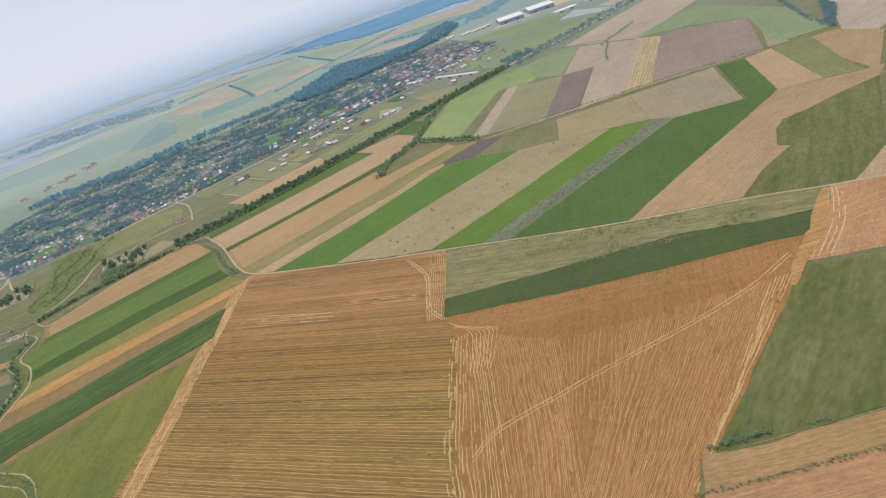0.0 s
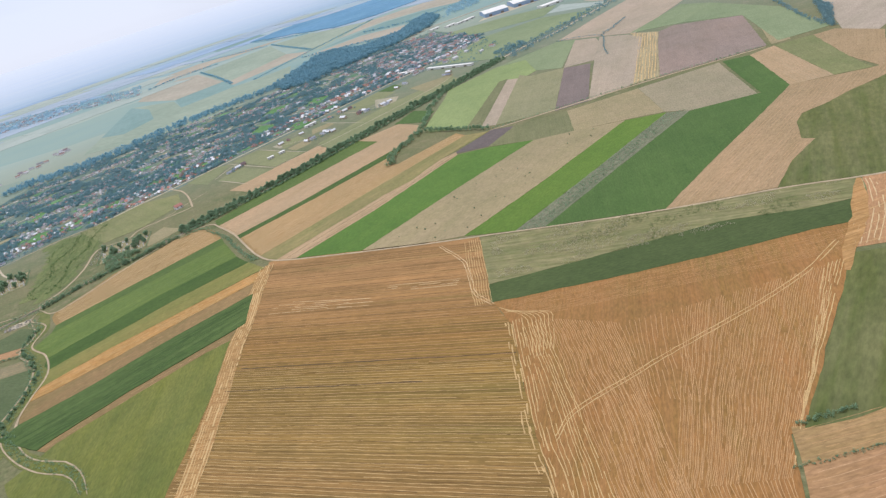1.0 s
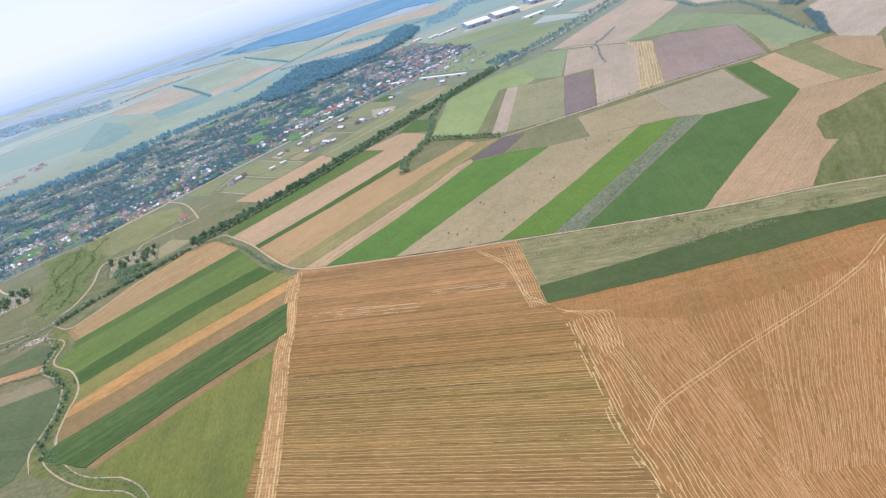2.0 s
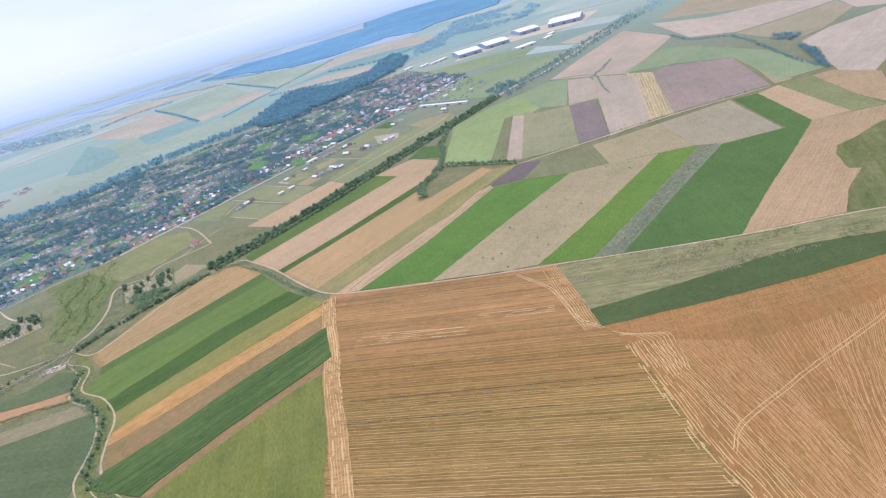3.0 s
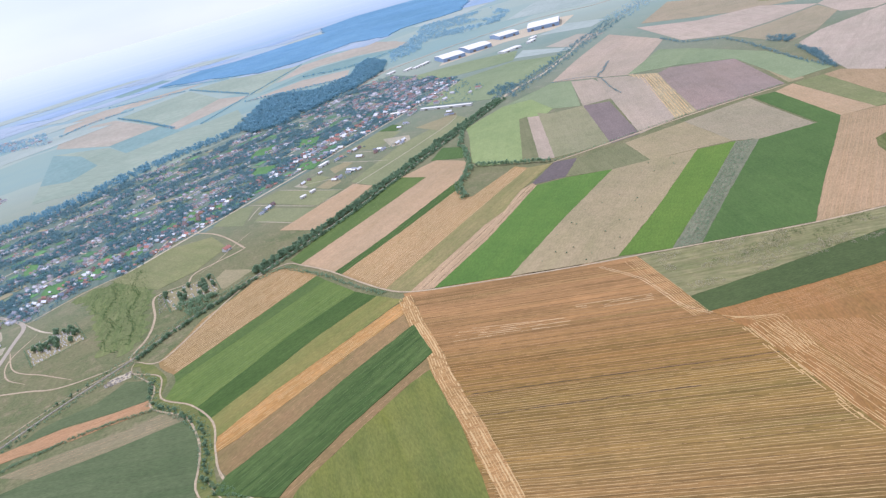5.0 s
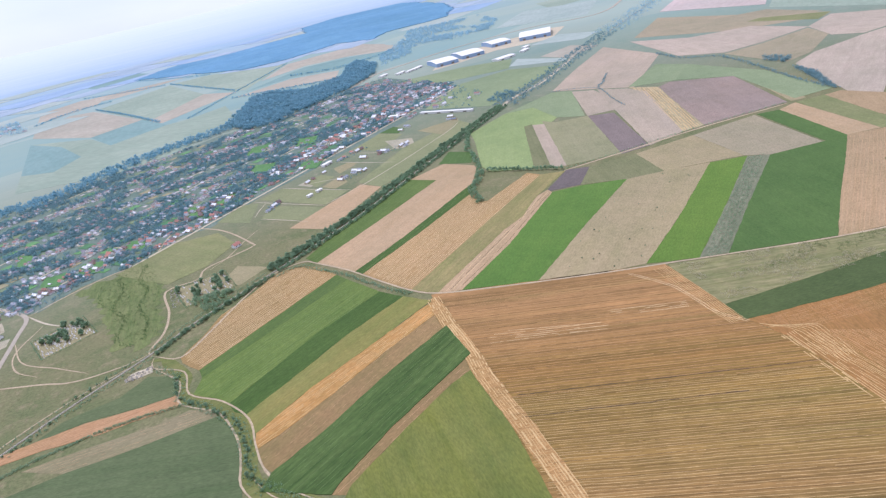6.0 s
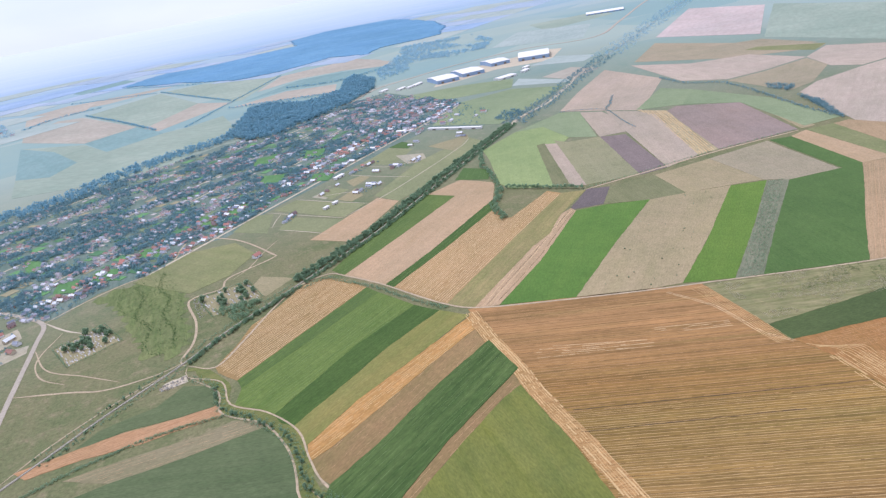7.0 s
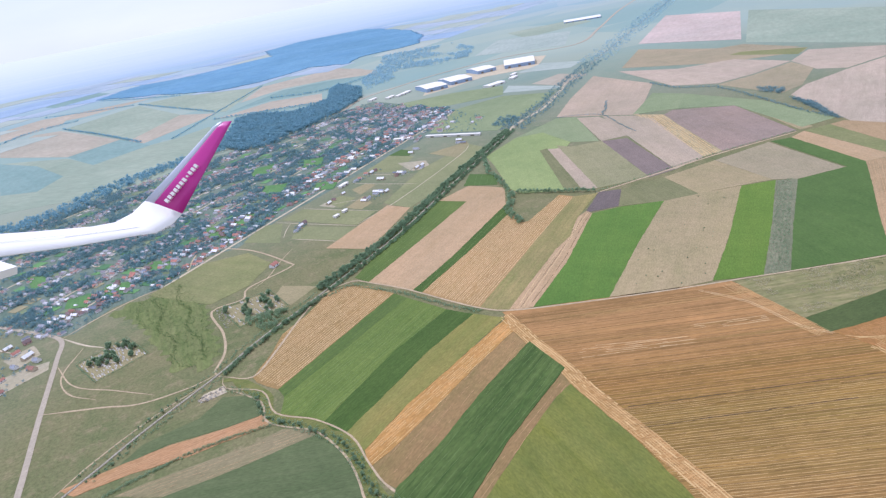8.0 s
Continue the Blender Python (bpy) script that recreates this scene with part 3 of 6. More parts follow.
field("W5", "straw_strip", "narrow strip of bright golden straw stubble", M["straw_strip"], [(-128.5, 382.5), (-130, 367.6), (-167.8, 348.2), (-203.1, 327.5), (-232, 312.1), (-243.5, 307.7), (-241.7, 320.6), (-211.6, 340.3), (-176.9, 357.6)], 0.12, rows=(1.5, 0.45, 0.08, 0.8), row_mat=STRAW)
field("W6", "bare_strip", "narrow strip of bare brown soil between crops", M["bare_strip"], [(-130, 367.6), (-131.3, 350.3), (-172, 328.1), (-212.1, 301.7), (-238.4, 287.9), (-242.5, 295.9), (-243.5, 307.7), (-232, 312.1), (-203.1, 327.5), (-167.8, 348.2)], 0.05, rows=(4.2, 0.25, 0.04, 0.7), row_mat=STRAW_FAINT)
field("W7", "maize_field", "strip of tall dark green maize with rows", M["maize"], [(-238.4, 287.9), (-212.1, 301.7), (-172, 328.1), (-131.3, 350.3), (-131.7, 315.7), (-184.3, 285), (-213.8, 263.8), (-218.2, 259.4), (-245.1, 278.9)], 0.28, rows=(3.2, 0.2, 0.06, 0.9), row_mat=LINE_LIGHT)
field("W8", "bare_strip", "narrow strip of bare brown soil between crops", M["bare_strip"], [(-131.7, 315.7), (-132.2, 304.2), (-148.9, 298.4), (-177.9, 280.9), (-209.3, 260.4), (-209, 252.7), (-218.2, 259.4), (-213.8, 263.8), (-184.3, 285)], 0.05, rows=(2.8, 0.3, 0.04, 0.85), row_mat=STRAW_FAINT)
field("W9", "meadow", "yellow-green mown meadow with darker patches", M["meadow_bright"], [(-133, 304), (-148.9, 298.4), (-177.9, 280.9), (-209.3, 260.4), (-224.2, 241.2), (-197.1, 195.5), (-141.6, 173.8), (-138.9, 206.1), (-135.9, 270)], 0.12)
field("N1", "crop_field", "strip of grey-green crop beside the railway belt", M["crop_edge"], [(-180.4, 516.8), (-175.1, 500.7), (-111.9, 546.5), (-40.2, 600.7), (-58, 627), (-122.5, 577.4)], 0.12, rows=(3.4, 0.3, 0.05, 0.9), row_mat=LINE_LIGHT)
field("N2", "stubble_field", "dry pinkish-tan harvested field with faint drill lines", M["stubble_pink"], [(-175.1, 500.7), (-155.9, 462.3), (-109, 493.9), (-20.4, 562.5), (4.1, 605.8), (-15.6, 642.7), (-58, 627), (-40.2, 600.7), (-111.9, 546.5)], 0.1, rows=(2.4, 0.3, 0.05, 0.93), row_mat=STRAW_FAINT)
field("N3", "crop_field", "strip of dense dark green crop", M["crop_dark"], [(-155.9, 462.3), (-151.8, 454.7), (-94.6, 493.3), (-25.3, 543.8), (-20.4, 562.5), (-109, 493.9)], 0.12, rows=(3.4, 0.3, 0.05, 0.9), row_mat=LINE_LIGHT)
field("N4", "stubble_field", "yellowish tan harvested field with raked straw rows", M["stubble_tan2"], [(-151.8, 454.7), (-141.9, 427.9), (-133.4, 405.9), (-88.9, 439.8), (-41.2, 476.4), (29.2, 529.1), (24.2, 543.4), (-29.9, 510.2), (-38.1, 514.5), (-25.3, 543.8), (-94.6, 493.3)], 0.1, rows=(1.7, 0.5, 0.09, 0.985), row_mat=STRAW_PALE)
field("N5", "fallow_strip", "fallow strip of thin grass and bare soil", M["fallow2"], [(-133.4, 405.9), (-121.2, 390), (-96.9, 408.7), (-46, 446.6), (-27.2, 456.7), (1.2, 485.3), (47.4, 518.7), (29.2, 529.1), (-41.2, 476.4), (-88.9, 439.8)], 0.12)
field("N6", "stubble_field", "dry pinkish-tan harvested field with faint drill lines", M["stubble_pink"], [(-121.2, 390), (-107.5, 382.9), (-55.3, 421.1), (14, 483), (14.3, 490.8), (1.2, 485.3), (-27.2, 456.7), (-46, 446.6), (-96.9, 408.7)], 0.1, rows=(2.4, 0.3, 0.05, 0.93), row_mat=STRAW_FAINT)
field("N7", "crop_field", "bright green crop field in full growth", M["crop_bright"], [(-107.5, 382.9), (-67.2, 360.6), (-1.1, 410.6), (67.3, 459.4), (38.4, 476.3), (14, 483), (-55.3, 421.1)], 0.12)
field("N8", "pasture", "dry tan pasture with grazed bare soil", M["pasture_tan"], [(-67.2, 360.6), (-37.6, 343.5), (-9.8, 334.4), (44.6, 372.8), (127.6, 437.1), (97, 450), (67.3, 459.4), (-1.1, 410.6)], 0.1)
field("N9", "crop_field", "vivid yellow-green crop field in full growth", M["crop_vivid"], [(-9.8, 334.4), (15.2, 319.3), (76.7, 365.5), (152.4, 425.3), (127.6, 437.1), (44.6, 372.8)], 0.12)
field("N10", "scrub_strip", "narrow strip of grey-green thistles and weeds", M["scrub_grey"], [(15.2, 319.3), (29.9, 312.8), (85.1, 355.4), (163.4, 414), (152.4, 425.3), (76.7, 365.5)], 0.12)
field("N11", "crop_field", "large even green crop field", M["crop_green"], [(29.9, 312.8), (85.1, 355.4), (163.4, 414), (205.1, 404.5), (207.2, 403.6), (236.2, 501), (255.2, 493.8), (225.5, 401), (189, 371.9), (124.2, 321.6), (84, 288.6)], 0.12)
field("N12", "stubble_field", "dun-brown harvested field with faint drill lines", M["stubble_dun"], [(83.5, 288.1), (124.2, 321.6), (189, 371.9), (225.5, 401), (249.7, 392.1), (266.8, 385.1), (278.7, 382.4), (281.9, 381.9), (265.7, 366), (237.2, 359.8), (214.5, 352.1), (197.1, 348.9), (186.8, 338.1), (174.5, 316.6), (178.4, 310.9), (154.6, 295), (131.7, 272.7)], 0.1, rows=(2.4, 0.3, 0.05, 0.93), row_mat=STRAW_FAINT)
field("N13", "meadow", "dark olive meadow with mottled grass", M["meadow_dark"], [(131.4, 272.1), (154.6, 295), (178.4, 310.9), (174.5, 316.6), (186.8, 338.1), (197.1, 348.9), (214.5, 352.1), (237.2, 359.8), (265.7, 366), (203.2, 277.8), (170.5, 252.9), (161.8, 257.6)], 0.12)
field("N14", "stubble_field", "dry pinkish-tan harvested field with faint drill lines", M["stubble_pink"], [(170, 253.7), (202, 240.8), (257.2, 306), (203.2, 277.8)], 0.1, rows=(2.4, 0.3, 0.05, 0.93), row_mat=STRAW_FAINT)
field("S1", "scrub_strip", "strip of rough weeds with pale dry tufts", M["scrub"], [(-2.7, 325), (83.6, 286.4), (131.1, 270.7), (161.8, 256.8), (152.1, 240.8), (128.6, 245.9), (95.3, 259.5), (34.4, 266), (-10.4, 272.2)], 0.12)
field("S2", "crop_field", "strip of dull dark green lucerne", M["crop_dull"], [(-10.4, 272.2), (34.4, 266), (95.3, 259.5), (128.6, 245.9), (151.2, 240.2), (135.7, 224.3), (117.8, 229.2), (84.6, 234), (39.5, 242.8), (-13.3, 255.6)], 0.12)
FIELD_A = [(-125.1, 391.1), (-2.8, 327.5), (-11.9, 255.7), (-9.5, 233.4), (-15.7, 192.4), (-19.3, 166.9), (-20.7, 144.9), (-22, 108), (-152.8, 157.2), (-133.8, 297.9)]
ALONG_A = Vector((122.3, -63.6)).normalized()
field("A1", "stubble_field", "harvested wheat stubble field, bands of orange-brown and olive", M["stubble_banded"], FIELD_A, 0.1, direction=ALONG_A)
field("B", "stubble_field", "amber-brown stubble field with fanned straw rows", M["stubble_amber"], [(-11.9, 255.7), (39.5, 242.8), (84.6, 234), (117.8, 229.2), (135.7, 224.3), (116.6, 205.6), (99.2, 186.6), (81.5, 169), (64.1, 150.6), (49, 135.6), (44.6, 135), (36.8, 119.1), (25, 94.1), (-22, 108), (-20.7, 144.9), (-19.3, 166.9), (-15.7, 192.4), (-9.5, 233.4)], 0.1, direction=(49, 113))
field("C", "stubble_field", "reddish-brown harvested stubble field with faint lines", M["stubble_red"], [(118, 208.2), (169.8, 193.3), (210.2, 239.3), (161.4, 256.9)], 0.1)
field("D", "meadow", "dark olive meadow with mottled grass", M["meadow_dark"], [(116.6, 205.6), (134.3, 199.3), (169.8, 189), (113.2, 131), (82.2, 133.4), (61.6, 133), (49, 135.6), (64.1, 150.6), (81.5, 169), (99.2, 186.6)], 0.12)
field("D2", "stubble_field", "yellowish tan harvested field with raked straw rows", M["stubble_tan2"], [(46.3, 137.5), (49.5, 136), (113.2, 128.9), (104.8, 119.3), (40.6, 124.4)], 0.1, rows=(2.0, 0.3, 0.06, 0.9), row_mat=STRAW_SOFT)
field("D3", "stubble_field", "dry reddish-tan harvested field with faint drill lines", M["stubble_red"], [(40.6, 124.4), (104.8, 119.3), (69, 78.5), (25, 94.1)], 0.1, rows=(2.4, 0.3, 0.05, 0.93), row_mat=STRAW_FAINT)
field("M1", "ploughed_field", "dark ploughed field of grey-brown soil", M["ploughed_lilac"], [(49.9, 520.2), (66.2, 509.9), (37.8, 479.2), (10.3, 487.8)], 0.08)
field("M2", "meadow", "dull olive-green meadow with worn patches", M["crop_olive"], [(66.2, 509.9), (108.4, 503.9), (95, 450.4), (67.3, 459.4), (37, 478.1)], 0.12)
field("M3", "pasture", "dry tan pasture with grazed bare soil", M["pasture_tan"], [(108.4, 503.9), (166.8, 502.2), (152.3, 427.9), (128.6, 438), (95, 450.4)], 0.1)
field("M4", "meadow", "pale grey-tan field with haze in its colour", M["crop_tan_hazed"], [(166.8, 502.2), (233.2, 500.7), (205.1, 404.5), (163.4, 414), (152.3, 427.9)], 0.12)
field("M6", "stubble_field", "dry pinkish-tan harvested field with faint drill lines", M["stubble_pink"], [(255.2, 493.8), (278.5, 498.2), (250.4, 393.1), (225.5, 401)], 0.1, rows=(2.4, 0.3, 0.05, 0.93), row_mat=STRAW_FAINT)
field("M7", "pasture", "olive-green grazed pasture with worn patches", M["pasture_olive"], [(278.5, 498.2), (307.3, 493), (280, 418.3), (270.2, 384.7), (250.4, 393.1)], 0.12)
field("M8", "stubble_field", "dull brown harvested field with faint drill lines", M["stubble_dun"], [(307.3, 493), (280, 418.3), (273.3, 379.3), (278.7, 382.4), (332.4, 450.5), (324.1, 490.9)], 0.1)
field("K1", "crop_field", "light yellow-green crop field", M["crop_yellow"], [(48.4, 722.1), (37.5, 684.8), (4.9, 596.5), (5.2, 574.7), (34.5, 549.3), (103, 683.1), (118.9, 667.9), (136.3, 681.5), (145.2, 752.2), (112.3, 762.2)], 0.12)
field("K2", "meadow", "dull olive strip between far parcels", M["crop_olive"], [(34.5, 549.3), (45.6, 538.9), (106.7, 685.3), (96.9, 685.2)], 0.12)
field("K3", "stubble_field", "tan harvested field with faint streaks, greyed for haze", M["stubble_hazed"], [(45.6, 538.9), (55.9, 529.5), (112.5, 653.7), (119.4, 684.9), (106.7, 685.3)], 0.1)
field("K4", "meadow", "pale grey-tan field with haze in its colour", M["crop_olive_hazed"], [(55.9, 529.5), (101.5, 514.2), (156.9, 652.3), (125, 665.8), (119.4, 684.9)], 0.12)
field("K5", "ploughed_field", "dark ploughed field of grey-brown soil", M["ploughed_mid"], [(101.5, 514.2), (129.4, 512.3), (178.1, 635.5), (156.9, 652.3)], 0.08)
field("K6", "stubble_field", "tan harvested field with faint streaks, greyed for haze", M["stubble_hazed"], [(129.4, 512.3), (169.3, 518.1), (250.4, 676.3), (250, 710.5), (231.5, 747.1), (185.9, 644.7)], 0.1)
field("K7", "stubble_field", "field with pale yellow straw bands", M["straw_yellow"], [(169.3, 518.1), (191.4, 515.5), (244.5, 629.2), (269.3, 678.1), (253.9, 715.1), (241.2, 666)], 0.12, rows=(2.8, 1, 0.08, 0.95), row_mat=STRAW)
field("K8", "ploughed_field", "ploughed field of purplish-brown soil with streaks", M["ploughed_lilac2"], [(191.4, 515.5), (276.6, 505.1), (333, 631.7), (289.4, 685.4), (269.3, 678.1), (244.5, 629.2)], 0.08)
field("K9", "crop_field", "light green crop field far across the plain, greyed by painted haze", M["crop_green_hazed"], [(112.3, 762.2), (145.2, 752.2), (136.3, 681.5), (155.4, 655.3), (213.3, 775.7), (197.7, 797.6)], 0.12)
field("K10", "stubble_field", "tan harvested field with faint streaks, greyed for haze", M["stubble_hazed"], [(156.9, 652.3), (185.9, 644.7), (219.2, 715.2), (228.1, 748.3), (211.4, 773.1)], 0.1)
field("K11", "stubble_field", "tan harvested field with faint streaks, greyed for haze", M["stubble_hazed"], [(201.5, 803.1), (233.5, 749.6), (256.8, 708.2), (360.3, 804.3), (394.6, 836.8), (408.3, 994.1), (281.6, 882.5)], 0.1)
field("K12", "crop_field", "light green crop field far across the plain, greyed by painted haze", M["crop_green_hazed"], [(253.9, 715.1), (348.6, 785.6), (360.3, 738), (298.2, 685.3)], 0.12)
field("K13", "crop_field", "light green crop field far across the plain, greyed by painted haze", M["crop_green_hazed"], [(298.2, 685.3), (360.3, 738), (363.4, 618.6), (330.3, 503.2), (288.6, 508.3), (333, 631.7)], 0.12)
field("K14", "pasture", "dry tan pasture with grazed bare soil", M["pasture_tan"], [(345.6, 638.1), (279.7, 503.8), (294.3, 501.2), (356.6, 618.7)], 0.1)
field("K15", "stubble_field", "far rose-brown harvested field", M["stubble_rose_hazed"], [(447.1, 976.2), (391.6, 793.8), (420.3, 739.9), (477.7, 735.1), (565.3, 743.7), (563.9, 842.8), (486.6, 882.2)], 0.1)
field("K16", "meadow", "pale grey-tan field with haze in its colour", M["crop_tan_hazed"], [(414.8, 734.7), (471.7, 729.8), (558.4, 738.2), (530.9, 681.8), (443.3, 629.8), (400, 622.1), (403.2, 661.1)], 0.12)
field("K17", "stubble_field", "far rose-brown harvested field", M["stubble_rose_hazed"], [(395.9, 607.4), (444.2, 626.6), (532.5, 635.4), (608.7, 636.6), (294.7, 430.2), (334.1, 500)], 0.1)
field("K18", "stubble_field", "far rose-brown harvested field", M["stubble_rose_hazed"], [(565.3, 743.7), (642.2, 776.4), (680.2, 683.6), (615.4, 641), (538.5, 639.7), (525.4, 673.5)], 0.1)
field("K19", "distant_field", "far pale pink field on the plain", M["hazy_pink"], [(669.2, 1184.1), (717.9, 968.4), (1051.4, 1271.9), (1028.4, 1493.5)], 0.3)
field("K20", "pasture", "olive-green pasture far across the plain", M["pasture_olive"], [(590, 878), (610, 768), (658, 789), (616, 879)], 0.12)
field("R1", "stubble_field", "dry pinkish-tan harvested field with faint drill lines", M["stubble_pink"], [(-179.8, 597.2), (-151.2, 563.3), (-85, 633), (-98, 660)], 0.1, rows=(2.4, 0.3, 0.05, 0.93), row_mat=STRAW_FAINT)
field("R2", "pasture", "dry tan patch of grazed pasture", M["pasture_dry"], [(-242.1, 529.8), (-232.2, 508.1), (-208.3, 525.3), (-229.4, 548)], 0.05)
field("P6", "pasture", "greenish grazed pasture with worn patches", M["pasture_green"], [(-98, 670), (-22, 749), (66, 797), (70, 755), (-55, 653), (-85, 633)], 0.05)
field("P7", "pasture", "olive-green grazed pasture with worn patches", M["pasture_olive"], [(-325, 619), (-282, 657), (-238, 648), (-226, 604), (-251.6, 570.7), (-283.2, 557.7)], 0.12)
field("Y1", "yard", "pale dusty yard beside village houses", M["yard_dust"], [(-420.5, 524.3), (-393.5, 538.9), (-393.5, 552.4), (-410.5, 553.5), (-423.8, 550)], 0.04)
field("Y2", "yard", "pale dusty yard beside village houses", M["yard_dust"], [(-426, 580.8), (-407, 591.9), (-400.6, 570.2), (-414.3, 556.8)], 0.04)
field("L1", "crop_field", "dull grey-green crop field with darker drifts", M["crop_shade"], [(-293.6, 417.3), (-277.9, 406.3), (-275.7, 397.8), (-278.1, 383.9), (-296.7, 385.6), (-325, 390.7), (-351.2, 388), (-338.6, 399.6), (-324.2, 402.6), (-308.6, 404.1)], 0.12)
field("L2", "stubble_strip", "narrow strip of reddish-tan straw stubble", M["stubble_red"], [(-278.1, 383.9), (-275.6, 374.1), (-277.1, 371.2), (-298.6, 372.9), (-318.2, 373.1), (-344.7, 378.2), (-370.3, 378.4), (-377.1, 388), (-353.8, 389), (-325.1, 389.7), (-296.9, 384.5)], 0.12, rows=(1.5, 0.45, 0.08, 0.8), row_mat=STRAW_FAINT)
field("L3", "fallow_strip", "grey-brown fallow strip below a hedge", M["fallow_grey"], [(-271.3, 363.7), (-261.1, 356.8), (-257.7, 347.5), (-274.9, 347.7), (-297.1, 347.2), (-320.5, 348.5), (-330.6, 349.3), (-352.5, 365.4), (-336, 365.5), (-308.3, 363.1), (-289.1, 361.3)], 0.05, rows=(2.8, 0.3, 0.04, 0.85), row_mat=STRAW_FAINT)
field("L4", "crop_field", "dull grey-green crop field with darker drifts", M["crop_shade"], [(-257.7, 347.5), (-252, 332.5), (-250.2, 311.9), (-251.3, 291.2), (-253, 270), (-300, 250), (-420, 300), (-400, 345), (-330.6, 349.3), (-320.5, 348.5), (-297.1, 347.2), (-274.9, 347.7)], 0.12)
field("Q1", "crop_field", "light green crop field far across the plain, greyed by painted haze", M["crop_green_hazed"], [(63, 911), (122, 823), (304, 951), (252, 1028), (153, 1020)], 0.12)
field("Q2", "crop_field", "light green crop field far across the plain, greyed by painted haze", M["crop_green_hazed"], [(157, 1069), (257, 1037), (303, 1114), (228, 1169), (106, 1201)], 0.12)
field("Z1", "distant_field", "far pale green field on the plain", M["hazy_green"], [(693.3, 936.6), (695.9, 693.9), (1030.1, 913.6), (1063.2, 1258.1)], 0.12)
field("Z2", "meadow", "pale tan field far across the plain, haze in its colour", M["crop_tan_hazed"], [(469.9, 996.6), (533.9, 848), (625.8, 773.1), (658.3, 788.9), (616.7, 1123.5)], 0.1)
field("Z3", "crop_field", "pale tan field far across the plain, haze in its colour", M["crop_tan_hazed"], [(540, 1000), (678, 928), (664, 807), (595, 860), (528, 947)], 0.12)
field("Z4", "distant_field", "far pale green field on the plain", M["hazy_green"], [(804, 1934), (1044, 1892), (977, 1744), (729, 1712)], 0.12)
field("Z5", "distant_field", "far pale tan field on the plain", M["hazy_tan"], [(330, 1063), (405, 1090), (420, 1023), (338, 986)], 0.12)
field("X1", "distant_field", "far pale tan field on the plain", M["hazy_tan"], [(-582, 1769), (-434, 1531), (-337, 1605), (-477, 2037), (-544, 2082), (-596, 1876)], 0.12)
field("X2", "distant_field", "far blue-green crop field on the plain", M["hazy_teal"], [(-434, 1531), (-384, 1358), (-286, 1427), (-337, 1605)], 0.12)
field("X3", "distant_field", "far blue-green crop field on the plain", M["hazy_teal"], [(-569, 1665), (-518, 1279), (-462, 1234), (-429, 1317), (-486, 1507)], 0.12)
field("X4", "distant_field", "far pale green field on the plain", M["hazy_green"], [(-569, 1665), (-486, 1507), (-429, 1317), (-462, 1234), (-518, 1279), (-499, 1128), (-344, 1069), (-256, 1116), (-164, 1286), (-169, 1479), (-239, 1431), (-286, 1427), (-384, 1358), (-433, 1512)], 0.12)
field("X5", "distant_field", "far pale green field on the plain", M["hazy_green"], [(-472, 2056), (-279, 2255), (-198, 1791), (-321, 1553)], 0.12)
field("X9", "distant_field", "far pale tan field on the plain", M["hazy_tan"], [(-321, 1553), (-198, 1791), (-130, 1663), (-295, 1470)], 0.12)
field("X10", "distant_field", "far pale tan field on the plain", M["hazy_tan"], [(-548, 2471), (-282, 2436), (-232, 2403), (-428, 2275), (-528, 2310)], 0.12)
field("X12", "distant_field", "far pale green field on the plain", M["hazy_green"], [(-270, 2279), (-156, 2268), (48, 2020), (-109, 1657), (-130, 1689)], 0.12)
field("X13", "distant_field", "far pale tan field on the plain", M["hazy_tan"], [(-61, 1752), (44, 1998), (277, 2050), (303, 1756), (192, 1800), (65, 1841)], 0.12)
field("X14", "distant_field", "far blue-green crop field on the plain", M["hazy_teal"], [(-114, 1623), (58, 1811), (190, 1768), (282, 1698), (230, 1640), (105, 1605), (-2, 1668)], 0.12)
field("X15", "distant_field", "far pale tan field on the plain", M["hazy_tan"], [(-661, 2378), (-558, 2493), (-472, 2404), (-484, 2215), (-551, 2156), (-620, 2063)], 0.12)
field("X16", "distant_field", "far blue-green crop field on the plain", M["hazy_teal"], [(-590, 2994), (-492, 3509), (-349, 2973), (-406, 2764), (-507, 2748)], 0.12)
field("X17", "distant_field", "far pale tan field on the plain", M["hazy_tan"], [(-146, 1570), (-7, 1643), (96, 1572), (61, 1451), (-40, 1516)], 0.12)
field("P1", "pasture", "greenish grazed pasture with worn patches", M["pasture_green"], [(-192, 714), (-166, 730), (-113, 654), (-140, 632)], 0.05)
field("P2", "pasture", "greenish grazed pasture with worn patches", M["pasture_green"], [(-198, 650), (-184, 680), (-142, 626), (-162, 603)], 0.05)
field("P3", "pasture", "dry tan patch of grazed pasture", M["pasture_dry"], [(-106, 749), (-86, 757), (-80, 741), (-105, 721)], 0.05)
field("P4", "pasture", "greenish grazed pasture with worn patches", M["pasture_green"], [(-142, 730), (-122, 738), (-112, 716), (-135, 697)], 0.05)
field("P5", "pasture", "dry tan patch of grazed pasture", M["pasture_dry"], [(-131, 692), (-104, 714), (-106, 683), (-121, 672)], 0.05)
field("P8", "pasture", "greenish grazed pasture with worn patches", M["pasture_green"], [(-69, 806), (-22, 850), (-3, 813), (-46, 764)], 0.05)
field("P9", "crop_field", "large even green crop field", M["crop_green"], [(-22, 850), (1, 864), (8, 837), (-6, 822)], 0.12, rows=(7, 0.3, 0.05, 0.9), row_mat=LINE_LIGHT)
field("P10", "pasture", "greenish grazed pasture with worn patches", M["pasture_green"], [(-237, 681), (-212, 715), (-194, 703), (-209, 648)], 0.05)
